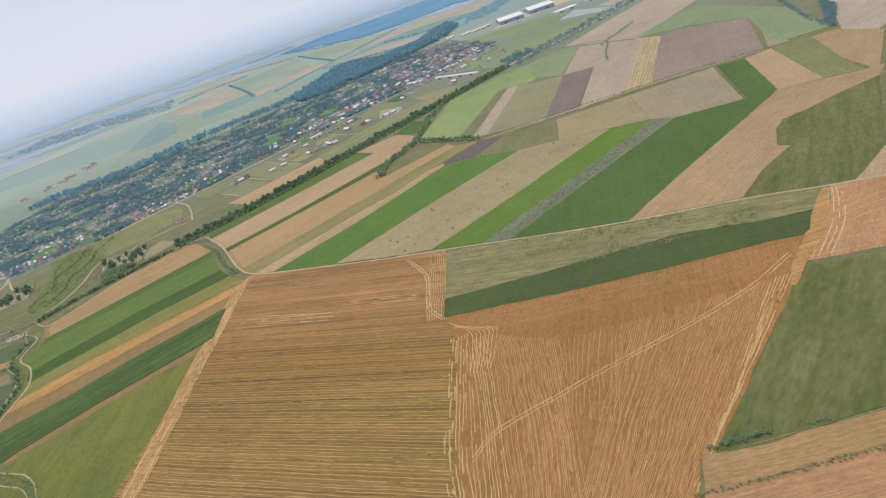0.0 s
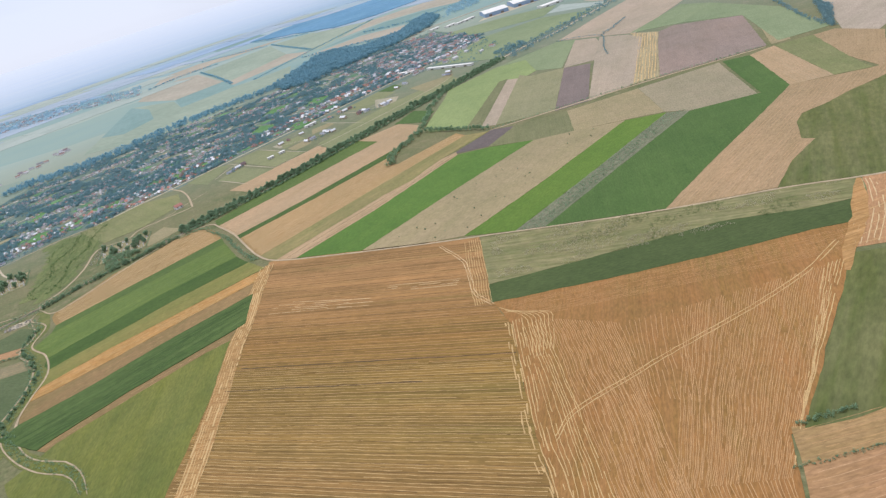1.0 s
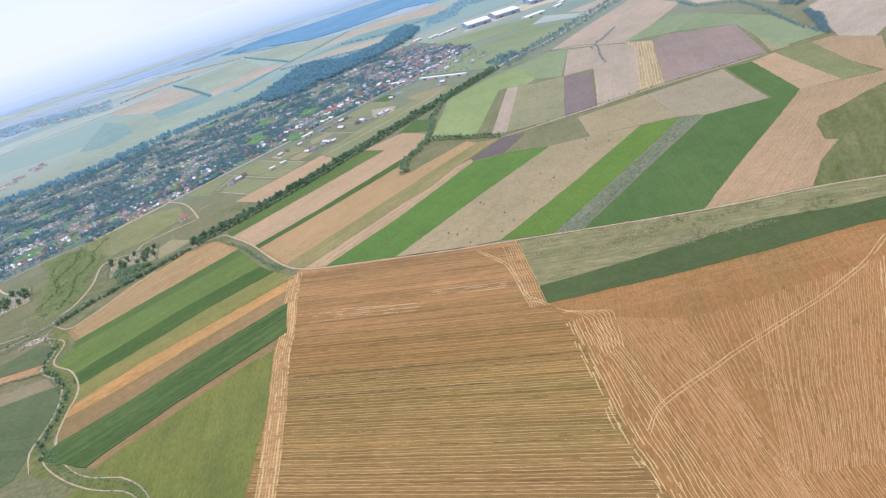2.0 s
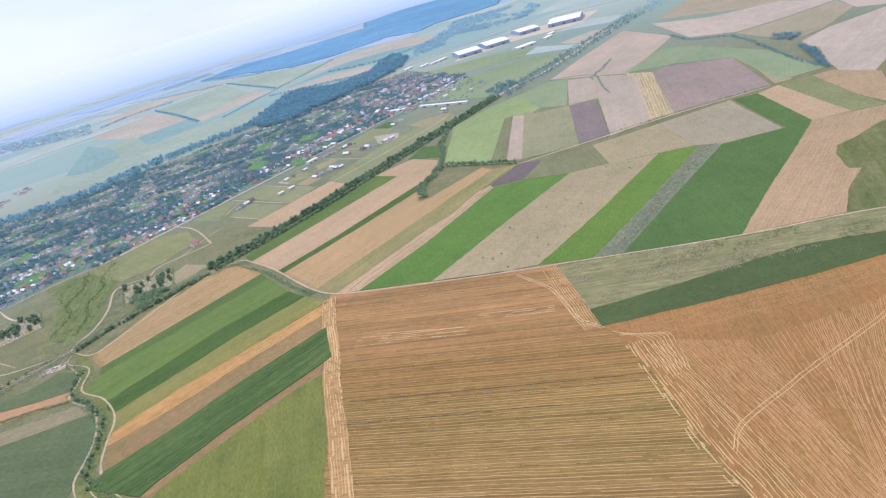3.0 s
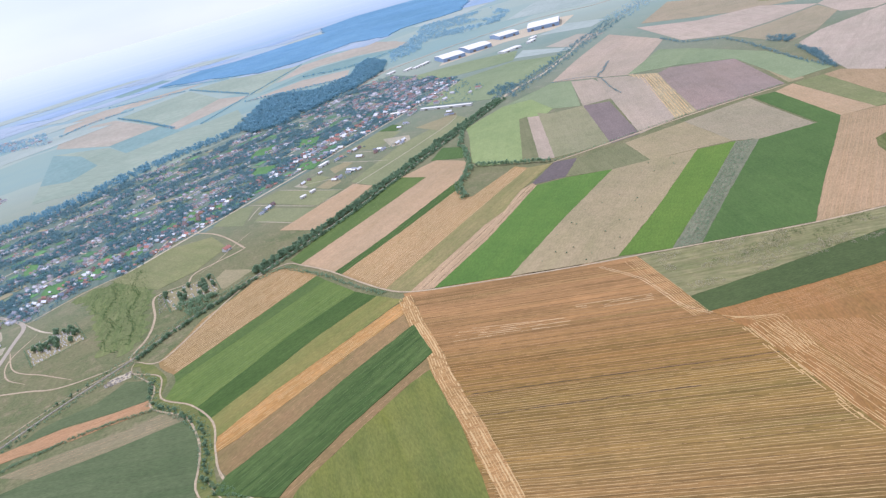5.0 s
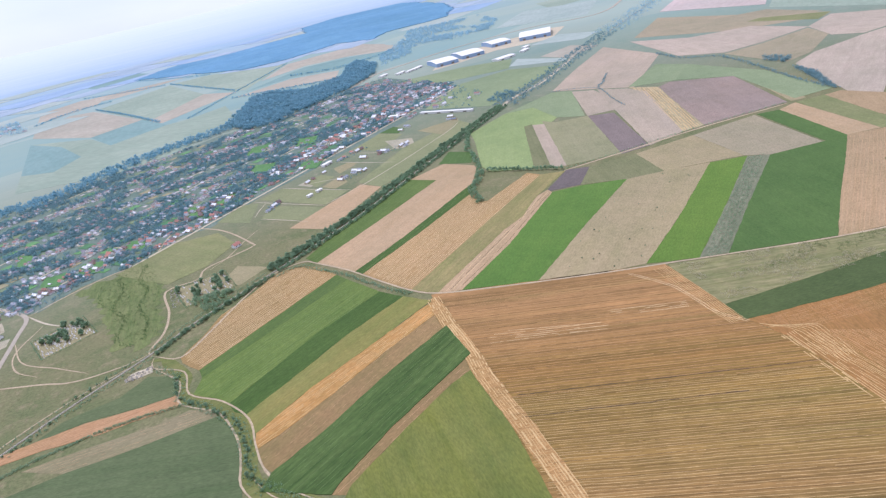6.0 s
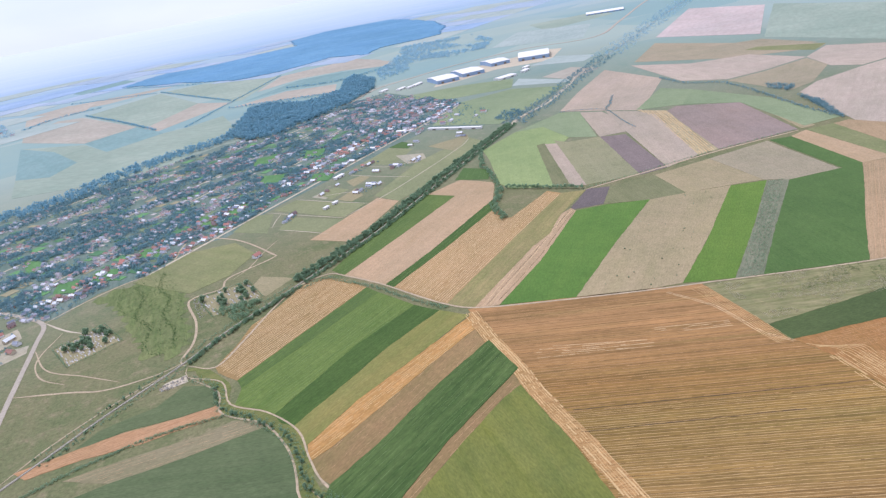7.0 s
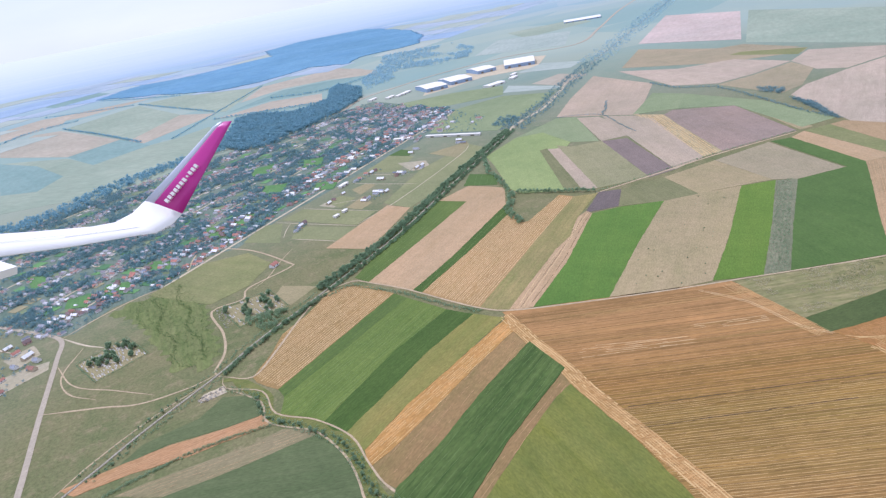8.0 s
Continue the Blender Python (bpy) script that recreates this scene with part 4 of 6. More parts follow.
field("P11", "yard", "pale dusty yard beside village houses", M["yard_dust"], [(-29, 803), (-2, 780), (-11, 743), (-32, 753)], 0.04)
field("P12", "pasture", "dry tan patch of grazed pasture", M["pasture_dry"], [(14, 806), (70, 811), (66, 797), (28, 752)], 0.05)
field("P13", "yard", "pale dusty yard beside village houses", M["yard_dust"], [(-150, 725), (-142, 730), (-130, 714), (-140, 705)], 0.04)
field("P14", "crop_field", "large even green crop field", M["crop_green"], [(-20, 646), (4, 678), (22, 649), (4, 620)], 0.12, rows=(7, 0.3, 0.05, 0.9), row_mat=LINE_LIGHT)
field("X6", "distant_field", "far pale tan field on the plain", M["hazy_tan"], [(92, 1925), (273, 1675), (300, 1883), (262, 2090)], 0.12)
field("X7", "distant_field", "far whitish-tan field on the plain", M["hazy_pale"], [(265, 1051), (321, 975), (338, 986), (306, 1101)], 0.12)
field("X8", "distant_field", "far whitish-tan field on the plain", M["hazy_pale"], [(386, 1202), (452, 1119), (507, 1157), (473, 1244)], 0.12)
field("X11", "distant_field", "far whitish-tan field on the plain", M["hazy_pale"], [(500, 1587), (647, 1411), (828, 1638), (694, 1809)], 0.12)

# ---- straw rows and tracks on the stubble ----


def local_line(key, pts):
    ob, loc, c, ang, z = FIELDS[key]
    ca, sa = math.cos(ang), math.sin(ang)
    return [((x - c.x) * ca + (y - c.y) * sa, -(x - c.x) * sa + (y - c.y) * ca) for x, y in pts]


def lay_rows(key, lines, width, h, keep=0.95, mat=None):
    """Rows of straw, furrow or painted shade along given lines, as one piece under a field."""
    ob, loc, c, ang, z = FIELDS[key]
    v, f = [], []
    for line in lines:
        run = []
        for q in smooth_line(line, 2.6):
            q = q + Vector((random.uniform(-0.14, 0.14) + 0.7 * noise.noise((q.x * 0.05, q.y * 0.09, 1.7)), random.uniform(-0.14, 0.14)))
            if random.random() < keep and inside(*local_line(key, [q])[0], loc):
                run.append(q)
            else:
                if len(run) > 1:
                    ridge(v, f, local_line(key, run), width, h, z - 0.02)
                run = []
        if len(run) > 1:
            ridge(v, f, local_line(key, run), width, h, z - 0.02)
    r = mesh_ob("field_row", v, f, mat or STRAW, ob)
    tagged(r, "thin rows laid along a field: straw, crop lines, painted shade", "", "", "stuff")


def fan(a0, b0, a1, b1, n, bend=0.0):
    """n lines from the side a0-b0 to the side a1-b1."""
    a0, b0, a1, b1 = (Vector(p) for p in (a0, b0, a1, b1))
    out = []
    for i in range(n):
        t = (i + random.uniform(-0.18, 0.18)) / (n - 1)
        p, q = a0.lerp(b0, t), a1.lerp(b1, t)
        m = p.lerp(q, 0.5) + Vector((bend * math.sin(math.pi * t), 0)) + Vector((random.uniform(-0.5, 0.5), 0))
        out.append([p, p.lerp(m, 0.5), m, m.lerp(q, 0.5), q])
    return out


FURROW = plain_mat("dark_furrow", S(96, 76, 46), 0.3, 0.8)
# Dark brown that paints the shade in the gaps between straw rows.
ROW_SHADE = plain_mat("painted_row_shade", S(130, 100, 58), 0.25, 0.8)
# rows across the wheat stubble, close and pale in the south, thin in the north, with dark rows of painted shade between
ACROSS_A = Vector((-ALONG_A.y, ALONG_A.x))
for lo, hi, gap, width, keep, mat in ((-125, -8, 1.55, 0.32, 0.99, STRAW), (-125, 12, 4.2, 0.3, 0.92, ROW_SHADE), (-8, 26, 2.2, 0.34, 0.96, STRAW_SOFT), (12, 92, 7.0, 0.4, 0.9, ROW_SHADE), (26, 92, 2.8, 0.32, 0.93, STRAW_SOFT)):
    lines, d = [], float(lo)
    while d < hi:
        p = Vector((-76.0, 252.0)) + ACROSS_A * d
        lines.append([p + ALONG_A * k for k in (-130, -60, 0, 60, 130)])
        d += gap * random.uniform(0.75, 1.3)
    lay_rows("A1", lines, width, 0.12, keep, mat)
# swaths fanning over the amber stubble, in four stands that meet in a valley
lay_rows("B", fan((-6, 229), (2, 231), (-19, 116), (-9, 112), 9, 0.6), 0.34, 0.09, 0.95, STRAW)
lay_rows("B", fan((4, 230), (27, 211), (-8, 112), (8, 108), 32, 2.0), 0.3, 0.08, 0.95, STRAW_SOFT)
lay_rows("B", fan((29, 210), (50, 207), (18, 168), (31, 158), 12, -1.0), 0.28, 0.08, 0.93, STRAW_SOFT)
lay_rows("B", fan((52, 207), (108, 203), (9, 130), (36, 122), 60, -1.5), 0.28, 0.08, 0.95, STRAW_SOFT)
lay_rows("B", fan((9, 130), (36, 122), (4, 104), (27, 97), 30), 0.3, 0.08, 0.95, STRAW_SOFT)
lay_rows("B", fan((105, 204), (113, 204), (38, 124), (44, 132), 6, -0.5), 0.42, 0.09, 0.93, STRAW)
lay_rows("B", fan((-8, 251), (1, 234), (130, 222), (114, 209), 18), 0.24, 0.05, 0.9, STRAW_SOFT)
for off in (-0.9, 0.9):
    lay_rows("B", [[(-14, 163 + off), (-4.8, 172.2 + off), (16.6, 179.2 + off), (27.9, 182.8 + off), (50.7, 188.9 + off), (74.8, 195.4 + off), (98, 204 + off), (119, 216 + off)]], 0.5, 0.08, 0.995, STRAW)
# braided turning lines at the corner between the two stubble fields
lay_rows("B", [[(-12.5 + 0.4 * k, 252 - 1.2 * k), (-7 + 1.1 * k, 244 - 0.8 * k), (-3 + 1.7 * k, 236 - 0.4 * k), (-4 + 1.6 * k, 226), (-8 + 1.3 * k, 207)] for k in range(7)], 0.45, 0.08, 0.92, STRAW)
lay_rows("A1", [[(-3.2 - 1.2 * k, 325.5), (-7.8 - 1.25 * k, 290), (-12.4 - 1.1 * k, 257)] for k in range(8)], 0.4, 0.08, 0.95, STRAW)
for off in (-0.7, 0.7):
    lay_rows("A1", [[(-24 + off, 331), (-16.5 + off, 304), (-17.6 + off, 280), (-17 + off, 266), (-12.6 + off, 254)]], 0.5, 0.08, 1.0, STRAW_PALE)
# loose litter where the rows turn, along the border of the two stubble fields
BORDER = [(-8.5, 236), (-11.4, 222), (-15.7, 192.4), (-19.3, 166.9), (-20.7, 144.9), (-22, 108)]
for off in (-2.6, -1.5, -0.5):
    lay_rows("A1", [[(x + off + random.uniform(-0.4, 0.4), y) for x, y in BORDER]], 0.6, 0.2, 0.7, STRAW)
for off in (0.5, 1.6, 2.8, 4.0):
    lay_rows("B", [[(x + off + random.uniform(-0.3, 0.3), y) for x, y in BORDER]], 0.45, 0.1, 0.85, STRAW)
lay_rows("N6", [[(-120, 391.5), (-96.5, 410), (-45.5, 447.8), (-27.5, 457.6), (1.5, 485.5)], [(-112, 388), (-60, 428), (-12, 468), (12, 486)], [(-116, 389), (-72, 424), (-30, 454), (4, 484)]], 0.5, 0.1, 0.97, STRAW_PALE)
lay_rows("N6", [[(-114, 388), (-66, 425), (-22, 460), (8, 485)], [(-109, 385.5), (-57, 424), (-8, 467), (13, 484)]], 0.5, 0.06, 0.95, FURROW)
lay_rows("C", [[(120 + 6 * k, 210 + 5 * k), (140 + 8 * k, 206 + 6.4 * k), (168 + 6 * k, 196 + 6.5 * k)] for k in range(7)], 0.45, 0.08, 0.95)
lay_rows("C", [[(119 + 2 * k, 210 - k * .6), (136 + 1.8 * k, 228 - k), (150 + 1.6 * k, 246 - k), (158 + 1.2 * k, 257 - .8 * k)] for k in range(6)], 0.55, 0.1, 0.9, STRAW_PALE)
for k in range(6):
    lay_rows("A1", [[(-119 + 0.46 * 1.7 * k + 2 * (k % 3), 318 + 0.89 * 1.7 * k), (-95 + 0.46 * 1.7 * k, 305.5 + 0.89 * 1.7 * k), (-66 + 0.46 * 1.7 * k - 4 * (k % 2), 290.5 + 0.89 * 1.7 * k)]], 0.5, 0.08, 0.85, STRAW_PALE)
for k in range(4):
    lay_rows("A1", [[(-58 + 0.8 * k, 300 + 1.6 * k), (-40 + 0.8 * k, 290.6 + 1.6 * k), (-24 + 0.8 * k, 282.3 + 1.6 * k)]], 0.5, 0.08, 0.8, STRAW_PALE)
# two dark furrows across the stubble
lay_rows("A1", [[(-128, 271), (-85.5, 249.7), (-50, 232), (-13, 213.9)], [(-134, 256), (-100, 240), (-50, 215.6)]], 0.8, 0.1, 0.97, FURROW)
HEADLAND = M["headland"]
west_track = [(-126, 386), (-129.5, 350), (-131, 318), (-134, 292), (-135.5, 253), (-138.5, 206), (-143, 160), (-147, 120)]
ribbon("farm_track", west_track, 8.5, 0.16, HEADLAND, "straw-strewn headland track of pale dry earth", wob=0.25)
ribbon("farm_track", [(160, 257), (151, 245), (137, 227), (118, 208), (108, 196)], 5.5, 0.17, HEADLAND, "straw-strewn track of pale dry earth", wob=0.4)
v, f = [], []
for k in range(7):
    run = []
    for q in smooth_line(west_track, 2.5):
        run.append((q.x - 3.6 + 1.25 * k + random.uniform(-0.15, 0.15) + 0.35 * noise.noise((q.y * 0.05, k, 0)), q.y))
        if random.random() < 0.16:
            if len(run) > 1:
                ridge(v, f, run, random.choice((0.3, 0.45, 0.8)), 0.1, 0.18)
            run = []
    if len(run) > 1:
        ridge(v, f, run, 0.45, 0.1, 0.18)
tagged(mesh_ob("straw_litter", v, f, STRAW), "pale straw litter lying along the farm track", "straw", "", "stuff")

# ---- roads, tracks and the railway ----
MAIN = Vector((-241.7, 686.5))


def at(a, b):
    """A place in the village: metres along the streets and across them."""
    return MAIN + U * a + N * b


ribbon("farm_track", [(-290, 440), (-274.7, 427), (-256.5, 447.5), (-231.5, 482), (-208, 507), (-184, 511.8), (-173.6, 497), (-158.2, 468), (-142.6, 428), (-132.9, 406), (-121, 390), (-92.3, 372.5), (-38.1, 344), (-2.1, 327), (77.7, 290), (132, 271), (162, 257.5), (205, 242)], 1.4, 0.17, DIRT, "pale dirt farm track between the fields", wob=0.3)
ribbon("dirt_road", [(-278.6, 708.5), (-236.5, 655.5), (-214.3, 593), (-216, 581), (-252.5, 566), (-260.1, 547.5), (-283.7, 543.8), (-281.6, 500.7), (-284.9, 470.6), (-294.1, 449.4), (-290.4, 440)], 1.7, 0.08, DIRT, "pale winding dirt road across dry pasture", wob=0.2)
ribbon("dirt_road", [(-387.6, 587.1), (-360.5, 607.5), (-330.5, 623.7), (-298.5, 632), (-284, 675), (-273.9, 703.2)], 1.4, 0.09, DIRT, "pale dirt road along the village edge", wob=0.15)
ribbon("farm_track", [(-391.7, 475.4), (-358.6, 457.5), (-337, 444.7), (-308.3, 442.3), (-294.6, 445.9)], 1.5, 0.1, DIRT, "narrow dirt track across dry pasture", wob=0.3)
ribbon("dirt_road", [(-387.6, 587.1), (-371.2, 560), (-357.9, 544)], 1.7, 0.11, DIRT_PALE, "short pale dirt road to the cemetery", wob=0.2)
ribbon("farm_track", [(-290.6, 438.6), (-290.8, 425.5), (-273.1, 407), (-271, 380), (-254.5, 360), (-243.5, 335), (-242.9, 313.2), (-241.7, 294.4), (-236.5, 281.1), (-226, 270)], 1.0, 0.17, DIRT, "dirt track beside an overgrown ditch", wob=0.3)
ribbon("farm_track", [(-289.6, 423), (-275.9, 396.7), (-277.3, 377.2), (-270.7, 366.1), (-257.1, 350), (-250.5, 323.8), (-250.5, 303.1), (-252, 287.7), (-246, 270)], 1.1, 0.17, DIRT, "narrow dirt track beside an overgrown ditch", wob=0.3)
ribbon("road", [(-402, 330), (-396.5, 396.7), (-393.1, 473), (-388.9, 548.5), (-388.5, 585), (-409.4, 617.9), (-437.5, 655.6), (-470, 700), (-520, 770)], 3.4, 0.12, ASPHALT, "worn grey asphalt road without markings", wob=0.05)
ribbon("road", [(-179.1, 1175), (-59.9, 1162), (39.3, 1258), (118.1, 1356), (207.9, 1396), (335.4, 1440), (515.7, 1447), (661.4, 1384), (862.6, 1560), (1220, 1900), (1700, 2300)], 7.0, 0.4, ASPHALT, "far pale main road past the halls", wob=0.05, step=12)
ribbon("dirt_road", [(46.5, 519.9), (105.3, 516.9), (188.7, 512.9), (275.2, 502)], 2.2, 0.17, DIRT, "narrow field track between parcels", wob=0.3)
ribbon("dirt_road", [(131, 806), (160, 832), (229.8, 875), (330, 970), (350, 992)], 5.0, 0.2, DIRT_PALE, "pale gravel road beside the railway", wob=0.2)

DITCH = [(-292, 436), (-284.8, 432.3), (-278.1, 414), (-273, 401.8), (-275, 381.4), (-267.1, 369), (-256, 356.7), (-250.6, 341.9), (-247.2, 326.1), (-247, 309.4), (-248.2, 291), (-244, 276), (-236, 262)]
ribbon("ditch_bank", DITCH, 9.0, 0.13, M["ditch_grass"], "grassy overgrown bank of a field ditch", "ditch", wob=0.3, crown=-0.1)

# the ditch turns east below the mown meadow
LOWER_DITCH = [((a[0] + b[0]) / 2, (a[1] + b[1]) / 2) for a, b in zip([(-238.9, 282.6), (-224.4, 260.6), (-212.3, 249.9), (-199.6, 243.3), (-189.7, 232.8), (-184.2, 223.1), (-181, 215.9)], [(-246.6, 288.9), (-240.6, 273.6), (-226.3, 255.8), (-210.8, 242), (-196.8, 233.9), (-189.3, 225.7), (-184.9, 217.8)])]
ribbon("ditch_bank", LOWER_DITCH, 8.0, 0.14, M["ditch_grass"], "grassy overgrown bank of a field ditch", "ditch", wob=0.3, crown=-0.1)
ribbon("farm_track", [(-242.3, 297.2), (-238.9, 282.6), (-224.4, 260.6), (-212.3, 249.9), (-199.6, 243.3), (-189.7, 232.8), (-184.2, 223.1), (-181, 215.9)], 0.65, 0.18, DIRT, "narrow dirt track beside an overgrown ditch", wob=0.3)
ribbon("farm_track", [(-246.6, 288.9), (-240.6, 273.6), (-226.3, 255.8), (-210.8, 242), (-196.8, 233.9), (-189.3, 225.7), (-184.9, 217.8)], 0.65, 0.18, DIRT, "narrow dirt track beside an overgrown ditch", wob=0.3)

for lane in ([(-165, 732), (-137, 690), (-110, 653)], [(-198, 712), (-169, 670), (-139, 628)], [(-199, 650), (-181, 626), (-163, 600)], [(-140, 632), (-95, 658), (-31, 706), (40, 765), (65, 794)], [(-98, 774), (-71, 732), (-48, 701)], [(-203, 659), (-197, 676), (-188, 695)], [(-141, 718), (-125, 712), (-104, 700)], [(-73, 792), (-58, 770), (-44, 757), (-15, 762)]):
    ribbon("lane", lane, 0.9, 0.1, DIRT_PALE, "narrow pale lane across the pasture", wob=0.3)
for lane in ([at(-60, 4), at(-60, 120), at(-70, 250)], [at(120, 2), at(110, 130), at(118, 300)], [at(-200, 40), at(-195, 150), at(-205, 260)], [at(280, 2), at(270, 120)]):
    ribbon("village_street", lane, 2.0, 0.22, DIRT_PALE, "pale dusty cross street in the village", wob=0.15)

for lane in ([(-388, 540), (-376, 500), (-352, 474), (-330, 450)], [(-372, 556), (-384, 520), (-378, 490), (-362, 470)], [(-300, 440), (-330, 425), (-362, 402), (-384, 380)], [(-250, 560), (-235, 575), (-220, 600), (-204, 622)]):
    ribbon("faint_track", lane, 0.9, 0.06, DIRT, "faint wheel track across dry pasture", wob=0.5, crown=0.01)

RAIL = [(-430, 338), (-365.6, 389), (-335.2, 414.2), (-293.1, 444.6), (-261.7, 472), (-214.6, 505), (-125.1, 572), (-1.6, 684), (131.3, 803), (229.8, 882), (346.2, 985), (502.5, 1118), (1119, 1632), (1800, 2200)]
railway = tagged(new("railway", None), "single-track railway on grey ballast between tree belts", "railway", "", "structure")
ribbon("ballast_bed", RAIL, 1.5, 0.35, BALLAST, "", parent=railway, wob=0.1, step=6)
for s in (-0.5, 0.5):
    ribbon("rail", RAIL, 0.06, 0.5, STEEL, "", parent=railway, step=6, side=s, crown=0.0)

# ---- trees ----


def leaves(rng, clumps, per, size):
    """Small bent leaf cards gathered in clumps; returns vertices and faces. size: one number, or one for each clump."""
    c = np.repeat(np.asarray(clumps, float), per, axis=0)
    n = len(c)
    s = np.repeat(np.broadcast_to(np.asarray(size, float), (len(clumps),)), per)[:, None] * rng.uniform(0.6, 1.3, (n, 1))
    d = rng.normal(size=(n, 3))
    d /= np.linalg.norm(d, axis=1)[:, None]
    p = c[:, :3] + d * c[:, 3:4] * rng.uniform(0.55, 1.05, (n, 1))
    t = np.cross(d, rng.normal(size=(n, 3)))
    t /= np.linalg.norm(t, axis=1)[:, None]
    b = np.cross(d, t)
    v = np.stack([p - t * s - b * s * 0.6, p + t * s - b * s * 0.5, p + t * s * 0.8 + b * s * 0.7 + d * s * 0.3, p - t * s * 0.8 + b * s * 0.6 - d * s * 0.2], axis=1).reshape(-1, 3)
    return v, np.arange(4 * n).reshape(-1, 4)


def quads_ob(name, v, f, mat, parent=None):
    """A mesh object from arrays of vertices and four-sided faces."""
    me = bpy.data.meshes.new(name)
    me.vertices.add(len(v))
    me.vertices.foreach_set("co", np.asarray(v, np.float32).ravel())
    me.loops.add(4 * len(f))
    me.loops.foreach_set("vertex_index", np.asarray(f, np.int32).ravel())
    me.polygons.add(len(f))
    me.polygons.foreach_set("loop_start", np.arange(0, 4 * len(f), 4, dtype=np.int32))
    me.materials.append(mat)
    me.update(calc_edges=True)
    ob = new(name, me)
    if parent:
        ob.parent = parent
    return ob


def tree(kind, label, height, spread, seed, mat, per=26, group="trees"):
    """A tapered trunk with limbs and a crown of leaf clumps."""
    rng = np.random.default_rng(seed)
    root = tagged(new(kind, None), label, "tree" if kind == "tree" else "bush", group)
    bm = bmesh.new()
    top = height * 0.6
    bmesh.ops.create_cone(bm, cap_ends=True, segments=6, radius1=0.05 * height * 0.6, radius2=0.05, depth=top, matrix=Matrix.Translation((0, 0, top / 2 - 0.1)))
    clumps = []
    n = 11
    for i in range(n):
        a = i * 2.4 + rng.uniform(-0.5, 0.5)
        rad = spread * (0.15 + 0.75 * math.sqrt((i + 0.5) / n)) * rng.uniform(0.5, 1.0)
        z = height * rng.uniform(0.24, 0.86) - 0.1 * rad
        clumps.append((rad * math.cos(a), rad * math.sin(a), z, spread * rng.uniform(0.3, 0.5)))
        if i % 3 == 0:
            m = Vector(clumps[-1][:3])
            s = Vector((0, 0, height * 0.25))
            bmesh.ops.create_cone(bm, cap_ends=False, segments=4, radius1=0.02 * height * 0.6, radius2=0.03, depth=(m - s).length, matrix=Matrix.Translation((m + s) / 2) @ (m - s).to_track_quat("Z", "Y").to_matrix().to_4x4())
    clumps.append((0, 0, height * 0.82, spread * 0.45))
    clumps += [(0, 0, height * 0.5, spread * 0.6), (0, 0, height * 0.3, spread * 0.5)]
    part("trunk", bm, BARK, root)
    v, f = leaves(rng, clumps, per, 0.085 * height)
    quads_ob("crown", v, f, mat, root)
    return root


TREES = [tree("tree", "bushy green deciduous tree in a railway belt", h, s, i, LEAF, 26, "railway trees") for i, (h, s) in enumerate(((7.5, 2.6), (6.2, 2.4), (8.6, 2.9), (5.0, 2.2)))]
BUSHES = [tree("bush", "low dense green bush beside a ditch", h, s, 20 + i, LEAF, 24, "ditch bushes") for i, (h, s) in enumerate(((2.6, 1.6), (3.2, 1.9), (2.0, 1.4)))]
USED = set()


def plant(stock, x, y, k=1.0, label="", group=""):
    src = random.choice(stock)
    m = pose(x, y, 0, 0, 0, random.uniform(0, 360))
    if src.name not in USED:
        USED.add(src.name)
        ob = src
        ob.matrix_basis = m
    else:
        ob = copy_thing(src, m)
    s = k * random.uniform(0.8, 1.2)
    ob.scale = (s * random.uniform(0.9, 1.15), s * random.uniform(0.9, 1.15), s)
    return tagged(ob, label, "", group)


def along(pts, step, side, jit):
    """Places along a line, shifted to its left by side, scattered by jit."""
    line = smooth_line(pts, step)
    for i in range(len(line) - 1):
        d = (line[i + 1] - line[i]).normalized()
        n = Vector((-d.y, d.x))
        yield line[i] + n * (side + random.uniform(-jit, jit)) + d * random.uniform(-step, step) * 0.4


BELT = [(-205, 512), (-125.1, 572), (-1.6, 684), (131.3, 803)]
for q in along(BELT, 3.0, 6.0, 2.4):
    plant(TREES, q.x, q.y, 0.6)
for q in along(BELT, 5.0, -4.0, 0.9):
    plant(TREES, q.x, q.y, 0.5, "young green deciduous tree beside the railway")
for q in along([(-291, 446), (-261.7, 472), (-208, 509)], 2.6, -3.8, 1.3):
    plant(BUSHES, q.x, q.y, 1.0, "dense green bush beside the railway bank")
for side in (-4, 5):
    for q in along([(-365.6, 389), (-335.2, 414.2), (-300, 440)], 3.2, side, 1.8):
        if noise.noise((q.x * 0.06, q.y * 0.06, side)) > -0.05:
            plant(BUSHES, q.x, q.y, 0.5, "scattered green bush beside the railway bank")
for q in along([(-277, 404), (-275, 377), (-263, 360), (-249.5, 334), (-247.5, 312), (-247.5, 290), (-242, 277)], 3.0, 0, 1.3):
    plant(BUSHES, q.x, q.y, 0.65)

def foliage(name, label, places, mat, per=9, size=0.9):
    """Many crowns too far off to tell apart, as one mesh."""
    rng = np.random.default_rng(len(places))
    p = np.repeat(np.asarray(places, float), 4, axis=0)
    n = len(p)
    cl = np.stack([p[:, 0] + rng.uniform(-0.5, 0.5, n) * p[:, 3], p[:, 1] + rng.uniform(-0.5, 0.5, n) * p[:, 3], p[:, 2] * rng.uniform(0.4, 0.8, n), p[:, 3] * rng.uniform(0.5, 0.75, n)], axis=1)
    v, f = leaves(rng, cl, per, size * p[:, 2] / 7)
    return tagged(quads_ob(name, v, f, mat), label, "trees", "", "stuff")


